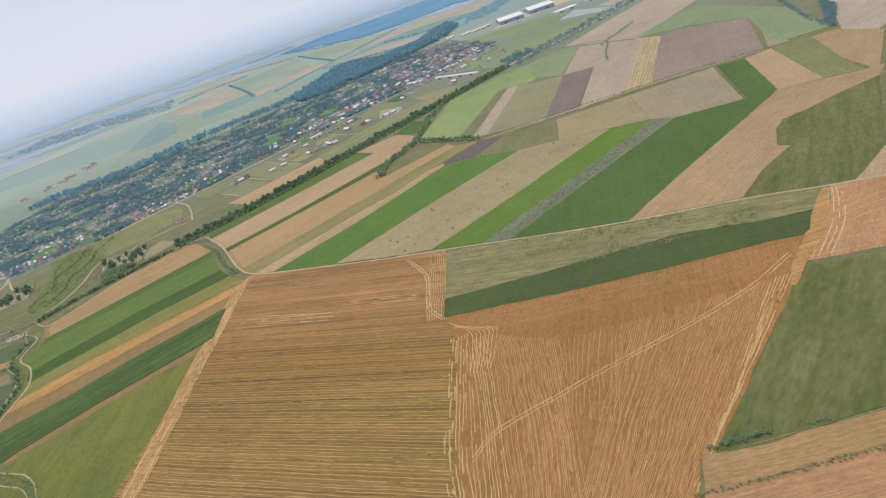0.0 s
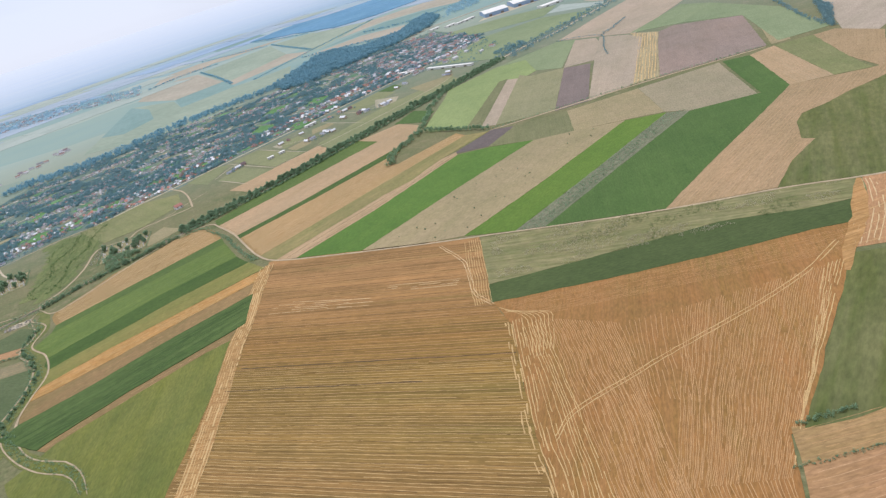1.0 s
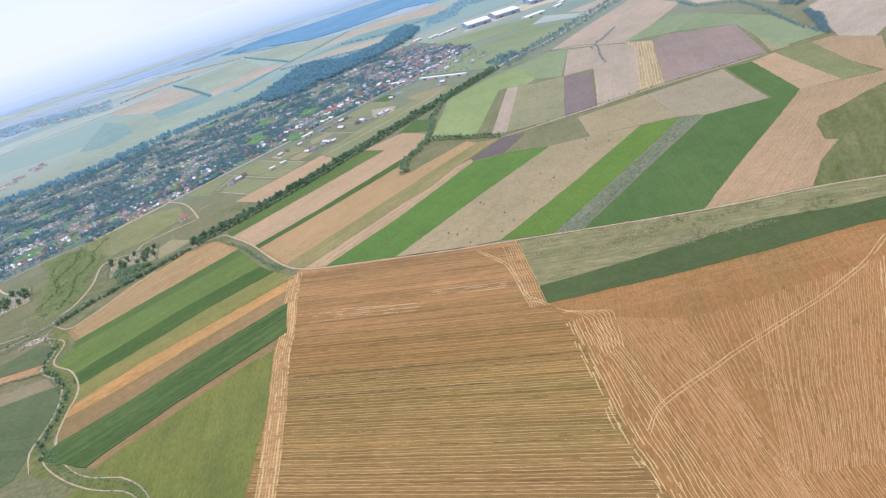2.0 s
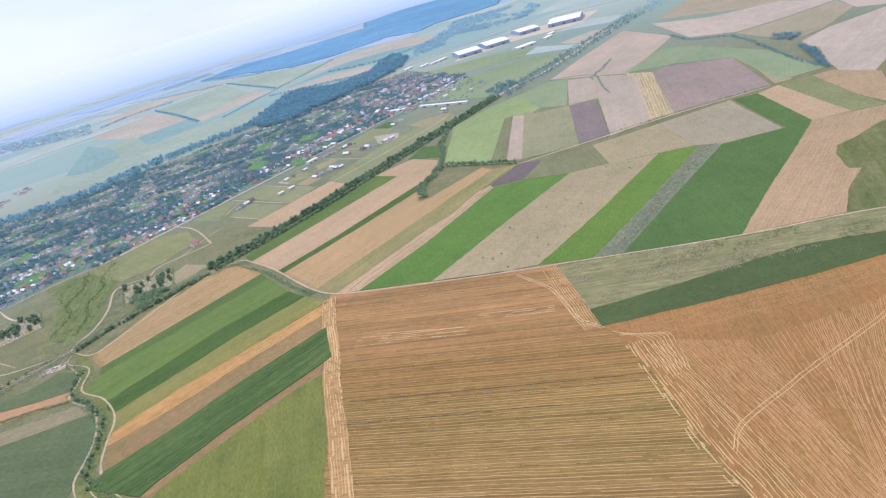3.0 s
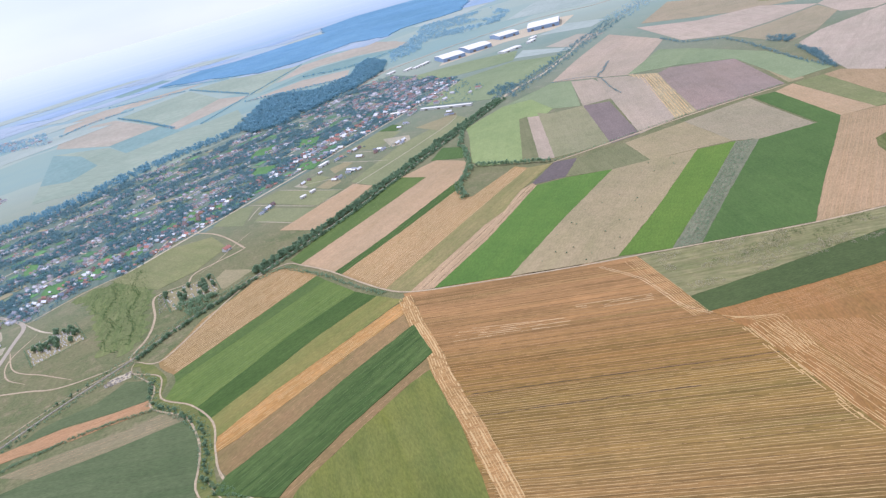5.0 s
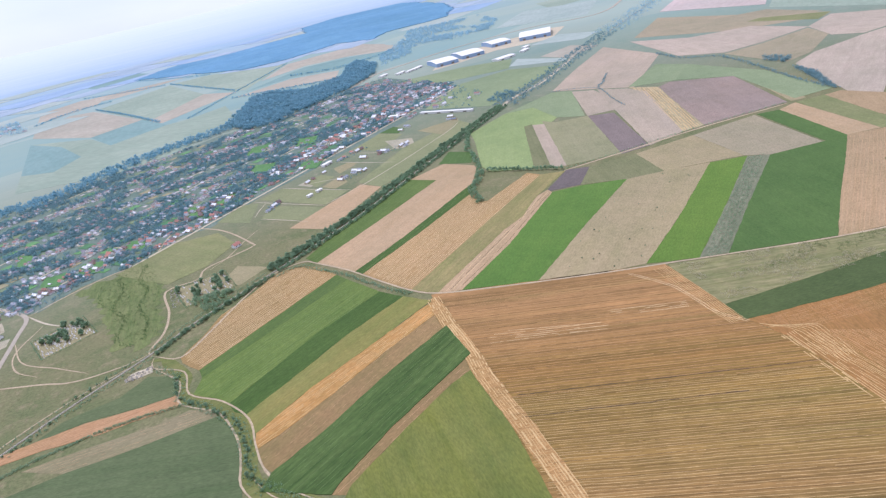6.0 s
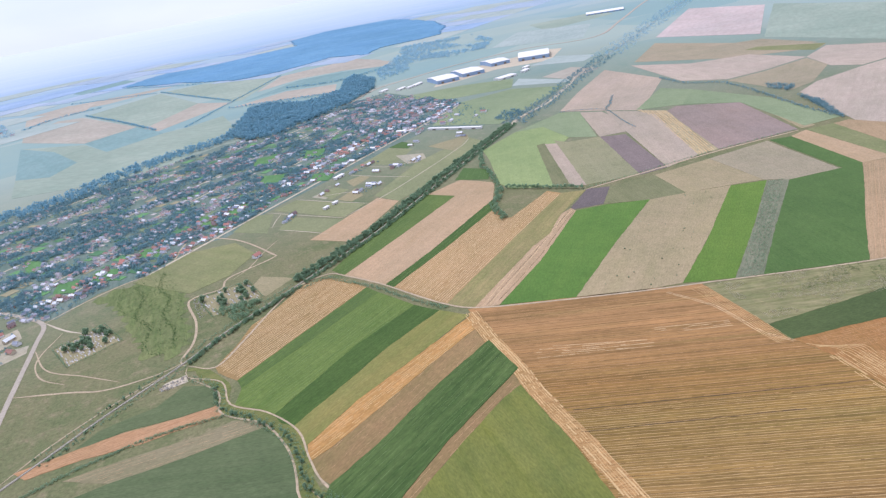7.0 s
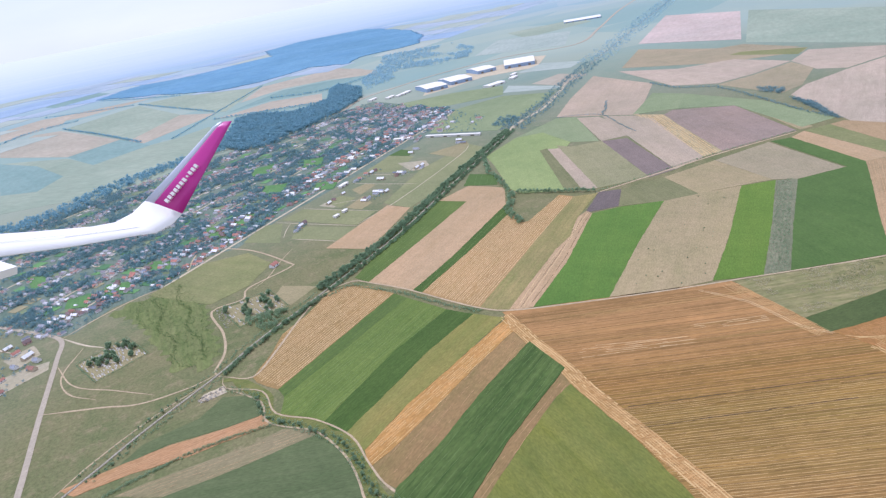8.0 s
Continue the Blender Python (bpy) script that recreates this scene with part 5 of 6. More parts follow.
def scatter(poly, n, h, spread, jitter=0.25):
    xs, ys = [p[0] for p in poly], [p[1] for p in poly]
    out = []
    while len(out) < n:
        x, y = random.uniform(min(xs), max(xs)), random.uniform(min(ys), max(ys))
        if inside(x, y, poly):
            k = random.uniform(1 - jitter, 1 + jitter)
            out.append((x, y, h * k, spread * k))
    return out


def strip(pts, step, side, jit, h, r):
    return [(q.x, q.y, h * random.uniform(0.7, 1.25), r * random.uniform(0.7, 1.25)) for q in along(pts, step, side, jit)]


foliage("hedge", "dark green hedge along a field boundary", strip([(-3, 583), (20, 556), (48, 522)], 1.8, 2, 1.6, 4.0, 1.8) + strip([(-3, 583), (-16, 560), (-29, 544), (-36, 510)], 1.2, 0, 3.2, 3.6, 1.8) + strip([(0, 590), (12, 632), (20, 665), (52, 735)], 2.0, 0, 2.5, 3.6, 1.8), LEAF)
foliage("hedge", "thin dark hedge along a field track", strip([(46, 522), (105, 519), (189, 515), (275, 505)], 2.2, 0, 0.6, 1.5, 0.9), LEAF, 7)
foliage("hedge", "low dark hedge at a field ditch", strip([(-206, 503), (-186, 507), (-176, 490), (-160, 463), (-144, 423), (-133, 402)], 0.7, -2.2, 1.5, 1.2, 1.0), LEAF, 9)
foliage("hedge", "thick green hedge in a meadow corner", strip([(48, 137.8), (57, 137.2), (66, 136.6)], 0.8, 0, 0.8, 1.1, 0.8) + strip([(74, 135), (81, 134)], 1.2, 0, 0.5, 0.9, 0.7), LEAF, 12)
foliage("hedge", "low green hedge between two stubble fields", strip([(38, 124.5), (60, 122.3), (84, 120.6), (108, 118.6)], 0.7, 0, 0.7, 0.7, 0.6), LEAF, 12)
foliage("railway_undergrowth", "dense green undergrowth along the railway belts", strip(BELT, 0.5, 5.6, 3.6, 2.8, 1.7) + strip(BELT, 0.7, -4.2, 1.6, 1.8, 1.3) + strip([(-291, 446), (-261.7, 472), (-208, 509)], 1.2, 4.6, 1.6, 1.2, 1.0) + strip([(-291, 446), (-261.7, 472), (-208, 509)], 1.2, -3.8, 1.5, 1.6, 1.2) + strip([(-365.6, 389), (-335.2, 414.2), (-293, 444)], 1.6, 4.5, 2.0, 1.0, 0.9) + strip([(-365.6, 389), (-335.2, 414.2), (-293, 444)], 0.9, -4.5, 2.4, 1.1, 0.9), LEAF, 9)
foliage("ditch_weeds", "rank green weeds filling a ditch", strip([(-290, 424), (-277, 404), (-275, 377), (-263, 360), (-249.5, 334), (-247.5, 312), (-247.5, 290), (-242, 277)], 0.35, 0, 3.4, 0.9, 0.9), LEAF, 7)
foliage("ditch_weeds", "rank green weeds filling a ditch", strip(LOWER_DITCH, 0.5, 0, 2.4, 0.9, 0.9), LEAF, 7)
foliage("dry_tufts", "pale dry grass tufts scattered over a rough strip", [q for q in scatter([(2, 322), (155, 258), (146, 243), (-6, 275)], 4200, 0.5, 1.1) if noise.noise((q[0] * 0.06, q[1] * 0.12, 2.5)) > 0.12], DRY_GRASS, 4, 1.6)
foliage("hedge", "low green hedge between two field strips", strip([(-274, 371), (-300, 374.5), (-325, 374), (-352, 369), (-380, 360)], 0.4, 0, 1.0, 1.0, 0.9), LEAF, 10)
TRACK = [(-274.7, 427), (-256.5, 447.5), (-231.5, 482), (-208, 507), (-184, 511.8), (-173.6, 497), (-158.2, 468), (-142.6, 428), (-132.9, 406), (-121, 390), (-92.3, 372.5), (-38.1, 344), (-2.1, 327), (77.7, 290), (132, 271), (162, 257.5)]
ROADS = [[(-236, 655), (-214.3, 593), (-216, 581), (-252.5, 566), (-260.1, 547.5), (-283.7, 543.8), (-281.6, 500.7), (-284.9, 470.6), (-294.1, 449.4)], [(-387.6, 587.1), (-360.5, 607.5), (-330.5, 623.7), (-298.5, 632), (-284, 675)], [(-396.5, 396.7), (-393.1, 473), (-388.9, 548.5)]]
verge = strip(TRACK, 0.8, 1.7, 0.6, 0.3, 0.6) + strip(TRACK, 0.8, -1.7, 0.6, 0.3, 0.6) + strip(west_track, 0.8, 4.6, 0.6, 0.3, 0.6) + strip(west_track, 0.9, -4.6, 0.6, 0.3, 0.6)
for road in ROADS:
    verge += strip(road, 1.0, 2.2, 0.8, 0.25, 0.7) + strip(road, 1.0, -2.2, 0.8, 0.25, 0.7)
foliage("verge_grass", "dry olive grass along tracks and field edges", verge, VERGE, 3, 1.6)
REED = leaf_mat("reed", S(98, 124, 74), S(122, 142, 88))
foliage("pasture_tufts", "olive weed tufts scattered over dry pasture", [q for q in scatter([(-395, 400), (-388, 540), (-345, 600), (-290, 560), (-284, 460), (-330, 430)], 1500, 0.4, 1.3) if noise.noise((q[0] * 0.03, q[1] * 0.03, 4)) > 0.05] + scatter([(-392, 480), (-360, 460), (-300, 444), (-290, 440), (-365, 392), (-394, 380)], 300, 0.4, 1.0), VERGE, 3, 1.6)
foliage("marsh_reeds", "dark green reeds along wet meadow channels", strip([(-322, 606), (-316, 575), (-322, 545), (-312, 515), (-316, 485), (-304, 466)], 0.7, 0, 1.6, 0.6, 0.9) + strip([(-300, 622), (-304, 590), (-298, 560), (-303, 530), (-296, 500), (-298, 470)], 0.7, 0, 1.4, 0.6, 0.9) + strip([(-334, 600), (-334, 575), (-328, 550)], 0.8, 0, 1.8, 0.5, 0.9), REED, 4, 1.6)
foliage("thistle_scrub", "grey-green thistles and weeds in a strip", scatter([(17, 318), (28, 313), (162, 418), (152, 423)], 900, 0.9, 0.7), LEAF, 3)
foliage("weed_tufts", "green weed tufts scattered over a rough strip", [q for q in scatter([(0, 322), (155, 258), (146, 244), (-4, 278)], 2600, 0.6, 1.2) if noise.noise((q[0] * 0.05, q[1] * 0.1, 7.5)) > 0.3], REED, 4, 1.2)
foliage("railway_scrub", "scrub along the far railway, tinted blue-grey for haze", strip(RAIL[8:12], 1.8, 9, 7, 3, 2.4) + strip(RAIL[8:12], 1.8, -10, 9, 3, 2.4), LEAF_GARDEN_HAZED, 6)
foliage("railway_scrub", "scrub along the far railway, tinted pale blue for haze", strip(RAIL[11:], 2.4, 10, 20, 3.0, 3.2) + strip(RAIL[11:], 2.4, -10, 20, 3.0, 3.2), LEAF_HAZE, 6)
foliage("wood", "small wood beyond the fields, tinted blue-grey for haze", scatter([(385.9, 603), (332, 510.5), (325.2, 493.5), (372.9, 560.7)], 300, 2.4, 2.2) + scatter([(414.8, 675.5), (399.3, 653.6), (395.4, 618.3), (422.8, 636.8)], 110, 2.6, 2.4) + strip([(393, 841), (383, 774), (401, 722), (368, 622), (341, 549), (329, 496)], 1.8, 0, 2.2, 2.2, 2.0), LEAF_GARDEN_HAZED, 7)
foliage("hedge", "thin hedge between far parcels", strip([(197.7, 797.6), (213.9, 788.8), (235.5, 752.1), (212.7, 686.5), (201.5, 649)], 1.4, 0, 0.8, 1.3, 1.0) + strip([(236, 752), (262, 778), (290, 812)], 2.2, 0, 1.6, 2.2, 1.5), LEAF_GARDEN_HAZED, 6)
WOOD = [(-187.9, 1217.9), (-115, 1462.6), (-76.4, 1484.1), (-17.8, 1378.2), (68, 1432.3), (117.1, 1575.9), (157.3, 1639.1), (164.4, 1493), (118.2, 1359.9), (39.4, 1261.2), (-44.2, 1188.9), (-128.4, 1111.1), (-160.2, 1131.1)]
foliage("wood", "dense wood behind the village, tinted blue for haze", scatter(WOOD, 3200, 7, 3.8), LEAF_HAZED_FAR, 9, 0.85)
foliage("wood", "tree belt on the far side of the village", strip([(-560, 985), (-482, 1002), (-433, 1015), (-352, 1098), (-278, 1150), (-177, 1198)], 0.8, 0, 24, 6, 4.0), LEAF_HAZED_FAR, 7)
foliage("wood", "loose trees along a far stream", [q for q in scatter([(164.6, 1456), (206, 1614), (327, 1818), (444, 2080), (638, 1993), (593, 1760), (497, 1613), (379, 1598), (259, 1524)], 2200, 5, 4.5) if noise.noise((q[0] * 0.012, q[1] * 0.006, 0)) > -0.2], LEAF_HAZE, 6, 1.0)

# far parcels on the plain, beyond the village and the halls, painted hazier with distance
DIST = ["hazy_tan", "hazy_green", "hazy_teal", "hazy_tan", "hazy_pale", "hazy_green"]
FARTHER = ["hazy_pale", "distant_haze", "distant_haze", "hazy_pale", "hazy_blue"]
DLAB = {"hazy_tan": "far pale tan field on the plain", "hazy_green": "far pale green field on the plain", "hazy_teal": "far blue-green crop field on the plain", "hazy_pale": "far whitish-tan field on the plain", "distant_haze": "far grey-blue field on the plain", "hazy_blue": "far blue wooded parcel on the plain"}
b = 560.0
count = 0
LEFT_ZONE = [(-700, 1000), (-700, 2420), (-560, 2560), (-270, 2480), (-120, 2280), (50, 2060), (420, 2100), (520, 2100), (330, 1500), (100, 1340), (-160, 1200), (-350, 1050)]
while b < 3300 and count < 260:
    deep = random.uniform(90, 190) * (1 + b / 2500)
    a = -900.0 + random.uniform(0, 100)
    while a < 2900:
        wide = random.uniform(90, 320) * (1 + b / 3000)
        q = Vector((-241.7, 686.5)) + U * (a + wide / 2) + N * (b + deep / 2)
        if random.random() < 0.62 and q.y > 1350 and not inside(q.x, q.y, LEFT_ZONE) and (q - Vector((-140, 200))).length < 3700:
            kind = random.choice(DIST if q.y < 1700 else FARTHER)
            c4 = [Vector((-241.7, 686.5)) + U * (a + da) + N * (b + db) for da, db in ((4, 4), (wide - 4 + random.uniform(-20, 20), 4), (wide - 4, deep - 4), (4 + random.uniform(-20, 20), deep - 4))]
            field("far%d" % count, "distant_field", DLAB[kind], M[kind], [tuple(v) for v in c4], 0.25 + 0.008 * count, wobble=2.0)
            count += 1
        a += wide
    b += deep

FOREST = [(-416.5, 2792.8), (-241.5, 3077.9), (-72.1, 2978.4), (100.6, 3077.1), (302.4, 3109.4), (378.8, 3609.8), (660.2, 3890.6), (851.6, 3863), (974.9, 3728.4), (905.2, 2992.1), (769.3, 2510.8), (629, 2245.4), (536.8, 2215.7), (411.9, 2204.8), (317.6, 2093.8), (246.2, 2266.3), (140.8, 2175.6), (52.2, 2126.6), (-66.1, 2174.5), (-180.3, 2391.7), (-277.6, 2588.7)]


def forest(name, label, poly, cell, h):
    """A closed canopy far off: a thin sheet with a ragged skirt, flattened to hide its shaded edge."""
    xs, ys = [p[0] for p in poly], [p[1] for p in poly]
    idx, verts, faces = {}, [], []
    for i in range(int((max(xs) - min(xs)) / cell)):
        for j in range(int((max(ys) - min(ys)) / cell)):
            x, y = min(xs) + i * cell, min(ys) + j * cell
            if inside(x + 18 * noise.noise((x * 0.008, y * 0.008, 0)) + 12 * noise.noise((x * 0.03, y * 0.03, 0)), y + 34 * noise.noise((x * 0.006, y * 0.006, 5)), poly):
                for a, b in ((i, j), (i + 1, j), (i + 1, j + 1), (i, j + 1)):
                    if (a, b) not in idx:
                        idx[a, b] = len(verts)
                        verts.append([min(xs) + (a + random.uniform(-0.4, 0.4)) * cell, min(ys) + (b + random.uniform(-0.4, 0.4)) * cell, h * random.uniform(0.9, 1.1)])
                faces.append(tuple(idx[q] for q in ((i, j), (i + 1, j), (i + 1, j + 1), (i, j + 1))))
    count = {}
    for q in faces:
        for k in range(4):
            e = (q[k], q[(k + 1) % 4])
            count[e] = 1
    rimmed = {}
    for a, b in list(count):
        if (b, a) not in count:
            for p in (a, b):
                if p not in rimmed:
                    rimmed[p] = len(verts)
                    verts.append([verts[p][0], verts[p][1], -0.5])
            faces.append((a, rimmed[a], rimmed[b], b))
    return tagged(mesh_ob(name, verts, faces, FOREST_HAZED), label, "forest", "", "stuff")


forest("forest", "large forest far out on the plain, coloured blue for haze", FOREST, 8, 1.6)

# ---- the village ----
VILLAGE = [(-436.7, 648.8), (-389.9, 592.4), (-380, 588.8), (-352.2, 618.4), (-325.1, 625.3), (-299.1, 623.4), (-285.3, 644.6), (-272.2, 673.2), (-244.4, 670), (-189.3, 724), (-144.7, 754.7), (-64, 814.9), (57, 898), (104, 838), (157, 853), (152, 1081), (118, 1290), (49, 1262), (-40, 1190), (-120, 1135), (-200, 1150), (-281, 1098), (-352, 1062), (-430, 1005), (-520, 980), (-560, 800)]
field("village", "village_ground", "yards and gardens of a village, haze in their green", M["village_green_hazed"], VILLAGE, 0.03)
# Roof colours are muted, partly to paint in haze.
ROOFS = [plain_mat("roof_" + n, c, 0.2, 0.7, 0.8) for n, c in (("terracotta", S(198, 138, 120)), ("brown", S(146, 124, 120)), ("grey", S(166, 168, 174)), ("pale", S(238, 233, 228, 0.94)), ("rust", S(172, 126, 110)), ("slate", S(128, 134, 148)))]
ROOF_MIX = island_mat("roof_mix", [S(186, 138, 124), S(146, 126, 122), S(170, 172, 178), S(230, 224, 222, 0.9), S(150, 136, 136), S(134, 140, 152), S(172, 134, 122)])
WALLS = [plain_mat("wall_" + n, c, 0.1, 1.0) for n, c in (("white", S(240, 236, 228, 0.92)), ("cream", S(212, 196, 166)), ("pink", S(214, 176, 160)))]
GLASS_DARK = plain_mat("window_glass", S(60, 70, 80), 0.2, 1.0, 0.2)
RNAMES = ("terracotta-tiled", "brown-tiled", "grey sheet", "pale sheet", "rust-red", "dark slate")
WNAMES = ("white", "cream", "pinkish")


def gable_house(kind, label, l, w, h, rise, roof, wall, group, chimney=True, windows=True):
    """Walls with gables, a thick roof with eaves, a chimney and windows; its base stands at z = 0."""
    root = tagged(new(kind, None), label, "house" if kind == "house" else "building", group)
    bm = bmesh.new()
    x, y = l / 2, w / 2
    p = [bm.verts.new(q) for q in ((-x, -y, -0.3), (x, -y, -0.3), (x, y, -0.3), (-x, y, -0.3), (-x, -y, h), (x, -y, h), (x, y, h), (-x, y, h), (-x, 0, h + rise), (x, 0, h + rise))]
    for q in ((0, 1, 5, 4), (2, 3, 7, 6), (1, 2, 6, 9, 5), (3, 0, 4, 8, 7), (4, 5, 9, 8), (6, 7, 8, 9), (3, 2, 1, 0)):
        bm.faces.new([p[i] for i in q])
    body = part("wall", bm, wall, root)
    bm = bmesh.new()
    e, t = 0.45, 0.22
    k = rise / y
    sec = [(-(y + e), h - e * k), (0, h + rise), (y + e, h - e * k)]
    rows = []
    for xx in (-x - e, x + e):
        rows.append([bm.verts.new((xx, a, b + 0.02)) for a, b in sec] + [bm.verts.new((xx, a, b + t)) for a, b in sec])
    A, B = rows
    for q in ((A[0], A[1], B[1], B[0]), (A[1], A[2], B[2], B[1]), (A[4], A[3], B[3], B[4]), (A[5], A[4], B[4], B[5]), (A[3], A[0], B[0], B[3]), (A[2], A[5], B[5], B[2]), (A[0], A[3], A[4], A[1]), (A[1], A[4], A[5], A[2]), (B[1], B[4], B[3], B[0]), (B[2], B[5], B[4], B[1])):
        bm.faces.new(q)
    part("roof", bm, roof, root)
    if chimney:
        bm = bmesh.new()
        box_into(bm, x * 0.35, 0.5, h + 0.2, x * 0.35 + 0.7, 1.2, h + rise + 0.8)
        part("chimney", bm, WALLS[1], root)
    if windows:
        for s in (-1, 1):
            for xx in (-0.3, 0.25):
                bm = bmesh.new()
                box_into(bm, l * xx, s * y - 0.05, 1.0, l * xx + 1.2, s * y + 0.05, 2.3)
                part("window", bm, GLASS_DARK, body)
    return root


HOUSES = []
for i in range(12):
    r, w = (0, 3, 4, 1, 2, 3, 1, 3, 5, 0, 2, 4)[i], (0, 1, 0, 2, 0, 1, 2, 0, 1, 0, 0, 1)[i]
    HOUSES.append(gable_house("house", "single-storey village house, %s walls, %s roof" % (WNAMES[w], RNAMES[r]), 9 + (i * 5) % 7, 6 + (i % 3) * 0.8, 3.0, 2.2 + (i % 4) * 0.3, ROOFS[r], WALLS[w], "village houses", True, i < 6))
SHEDS = [gable_house("outbuilding", "small farm outbuilding with a %s roof in a yard" % RNAMES[r], l, w, 2.2, 1.1, ROOFS[r], WALLS[i % 3], "village outbuildings", False, False) for i, (r, l, w) in enumerate(((3, 7, 4), (2, 9, 4.5), (3, 6, 4), (1, 8, 4), (0, 7, 4.5)))]
PLACED = set()


def put(stock, x, y, deg, s=1.0):
    src = random.choice(stock)
    m = pose(x, y, 0, 0, 0, deg)
    if src.name not in PLACED:
        PLACED.add(src.name)
        ob = src
        ob.matrix_basis = m
    else:
        ob = copy_thing(src, m)
    ob.scale = (s, s, s)
    return ob


DEG = math.degrees(math.atan2(U.y, U.x))
STREETS = (0, 46, 92, 140, 188, 236, 286, 338, 396, 456, 520)
garden_trees, far_houses, nh, ns = [], [], 0, 0


def bend(a, b):
    """How far a street strays from its straight line."""
    return 9.0 * noise.noise((a * 0.008, b * 0.3, 2.2)) if b else 0.0


for b in STREETS:
    ends = [a for a in range(-360, 600, 5) if inside(*at(a, b + 1.5), VILLAGE)]
    if not ends:
        continue
    lo, hi = min(ends), max(ends)
    ribbon("village_street", [at(lo + (hi - lo) * i / 9, b + bend(lo + (hi - lo) * i / 9, b)) for i in range(10)], 3.0 if b == 0 else 2.2, 0.16, DIRT_PALE, "pale dusty village street", wob=0.15)
    for side in (-1, 1):
        if b == 0 and side < 0:
            continue
        a = lo + random.uniform(0, 8)
        while a < hi:
            q = at(a, b + bend(a, b) + side * random.choice((random.uniform(3.6, 7.0), random.uniform(3.6, 16.0))))
            if inside(q.x, q.y, VILLAGE):
                s = random.uniform(0.36, 0.58)
                if random.random() < (0.9 if noise.noise((a * 0.02, b * 0.05, 3.3)) > -0.12 else 0.22):
                    if nh < 298:
                        put(HOUSES, q.x, q.y, DEG + 90 + random.uniform(-8, 8), s)
                        nh += 1
                    else:
                        far_houses.append((q.x, q.y, DEG + 90 + random.uniform(-8, 8), s))
                if ns < 290 and random.random() < 0.6:
                    q2 = at(a + random.uniform(-3, 3), b + bend(a, b) + side * random.uniform(7.5, 14))
                    put(SHEDS, q2.x, q2.y, DEG + random.choice((0, 90)) + random.uniform(-8, 8), random.uniform(0.35, 0.6))
                    ns += 1
                for _ in range(11):
                    q3 = at(a + random.uniform(-5, 5), b + bend(a, b) + side * random.choice((random.uniform(2, 10), random.uniform(6, 24))))
                    if noise.noise((q3.x * 0.03, q3.y * 0.03, 8.1)) + random.uniform(-0.12, 0.12) < -0.04:
                        continue
                    for _ in range(random.choice((1, 2, 3, 4))):
                        h = random.uniform(1.4, 3.0)
                        garden_trees.append((q3.x + random.uniform(-3, 3), q3.y + random.uniform(-3, 3), h, h * 0.75))
            a += random.uniform(3.2, 6.6)
for q in along([(-450, 640), (-434, 629), (-389, 594), (-352, 622), (-292, 682), (-240, 692)], 2.2, 8, 7):
    h = random.uniform(1.4, 2.8)
    garden_trees.append((q.x, q.y, h, h * 0.75))
    if random.random() < 0.3:
        far_houses.append((q.x + random.uniform(-4, 4), q.y + random.uniform(-4, 4), DEG + random.choice((0, 90)), random.uniform(0.34, 0.5)))
garden_trees += [(x, y, 2.0 * random.uniform(0.7, 1.3), 1.4) for x, y, _, _ in scatter([(-450, 520), (-452, 640), (-428, 612), (-404, 575), (-402, 540), (-415, 515)], 90, 1, 1)]
OUTER = [(86.6, 1252.9), (135.8, 1103.2), (82.7, 923.8), (29.0, 881.9), (29.8, 978.1)]
for x, y, _, _ in scatter(OUTER, 90, 1, 1):
    far_houses.append((x, y, DEG + random.choice((0, 90)) + random.uniform(-8, 8), random.uniform(0.45, 0.75)))
garden_trees += [(x, y, random.uniform(1.4, 3.0), 2.0) for x, y, _, _ in scatter(OUTER, 260, 1, 1)]
EAST_END = [(8.1, 1160.9), (104.4, 1303.6), (152, 1103.8), (158.6, 919), (108.4, 844.8), (53.4, 918), (-19.6, 916.2)]
for x, y, _, _ in scatter(EAST_END, 95, 1, 1):
    far_houses.append((x, y, DEG + random.choice((0, 90)) + random.uniform(-8, 8), random.uniform(0.5, 0.85)))
garden_trees += [(x, y, random.uniform(1.6, 3.2), 2.2) for x, y, _, _ in scatter(EAST_END, 420, 1, 1)]
garden_trees += [(x, y, random.uniform(2.4, 4.2), 2.6) for x, y, _, _ in scatter([(128, 848.8), (155.2, 880.3), (178.3, 880.4), (172.4, 841), (145.4, 811.9)], 110, 1, 1)]
LAWNS = [
    [(-428.8, 774.5), (-411.8, 760.4), (-407.2, 719.5), (-422.2, 731.5)],
    [(-321.5, 707), (-302.8, 697.6), (-303.6, 667.2), (-319.9, 677.7)],
    [(-356.8, 679.2), (-335.9, 668.7), (-339.8, 640), (-361.1, 649.8)],
    [(-388.4, 674), (-368, 665.2), (-371.7, 637.2), (-389.3, 650.3)],
    [(-261.3, 763.9), (-242.5, 753.1), (-249.1, 715.8), (-268.4, 727.6)],
    [(-177.1, 870.9), (-152.8, 853.8), (-168.1, 817.5), (-189.3, 837.1)],
    [(-227.7, 772), (-207.8, 765.1), (-219.1, 736.5), (-235.2, 744.2)],
    [(-127.4, 817), (-102.8, 805.8), (-119.9, 772.6), (-138.5, 789.1)],
    [(-170.4, 981.3), (-143.9, 976.2), (-159.3, 929.4), (-182, 939.1)],
    [(-106.7, 949), (-81.1, 940.4), (-96.6, 900.2), (-120.3, 911.5)],
]
for k, lawn in enumerate(LAWNS):
    field("lawn%d" % k, "garden_lawn", "bright green vegetable garden behind village houses", M["garden_green"], lawn, 0.42, wobble=0.8)
garden_trees = [q for q in garden_trees if not any(inside(q[0], q[1], lawn) for lawn in LAWNS)]
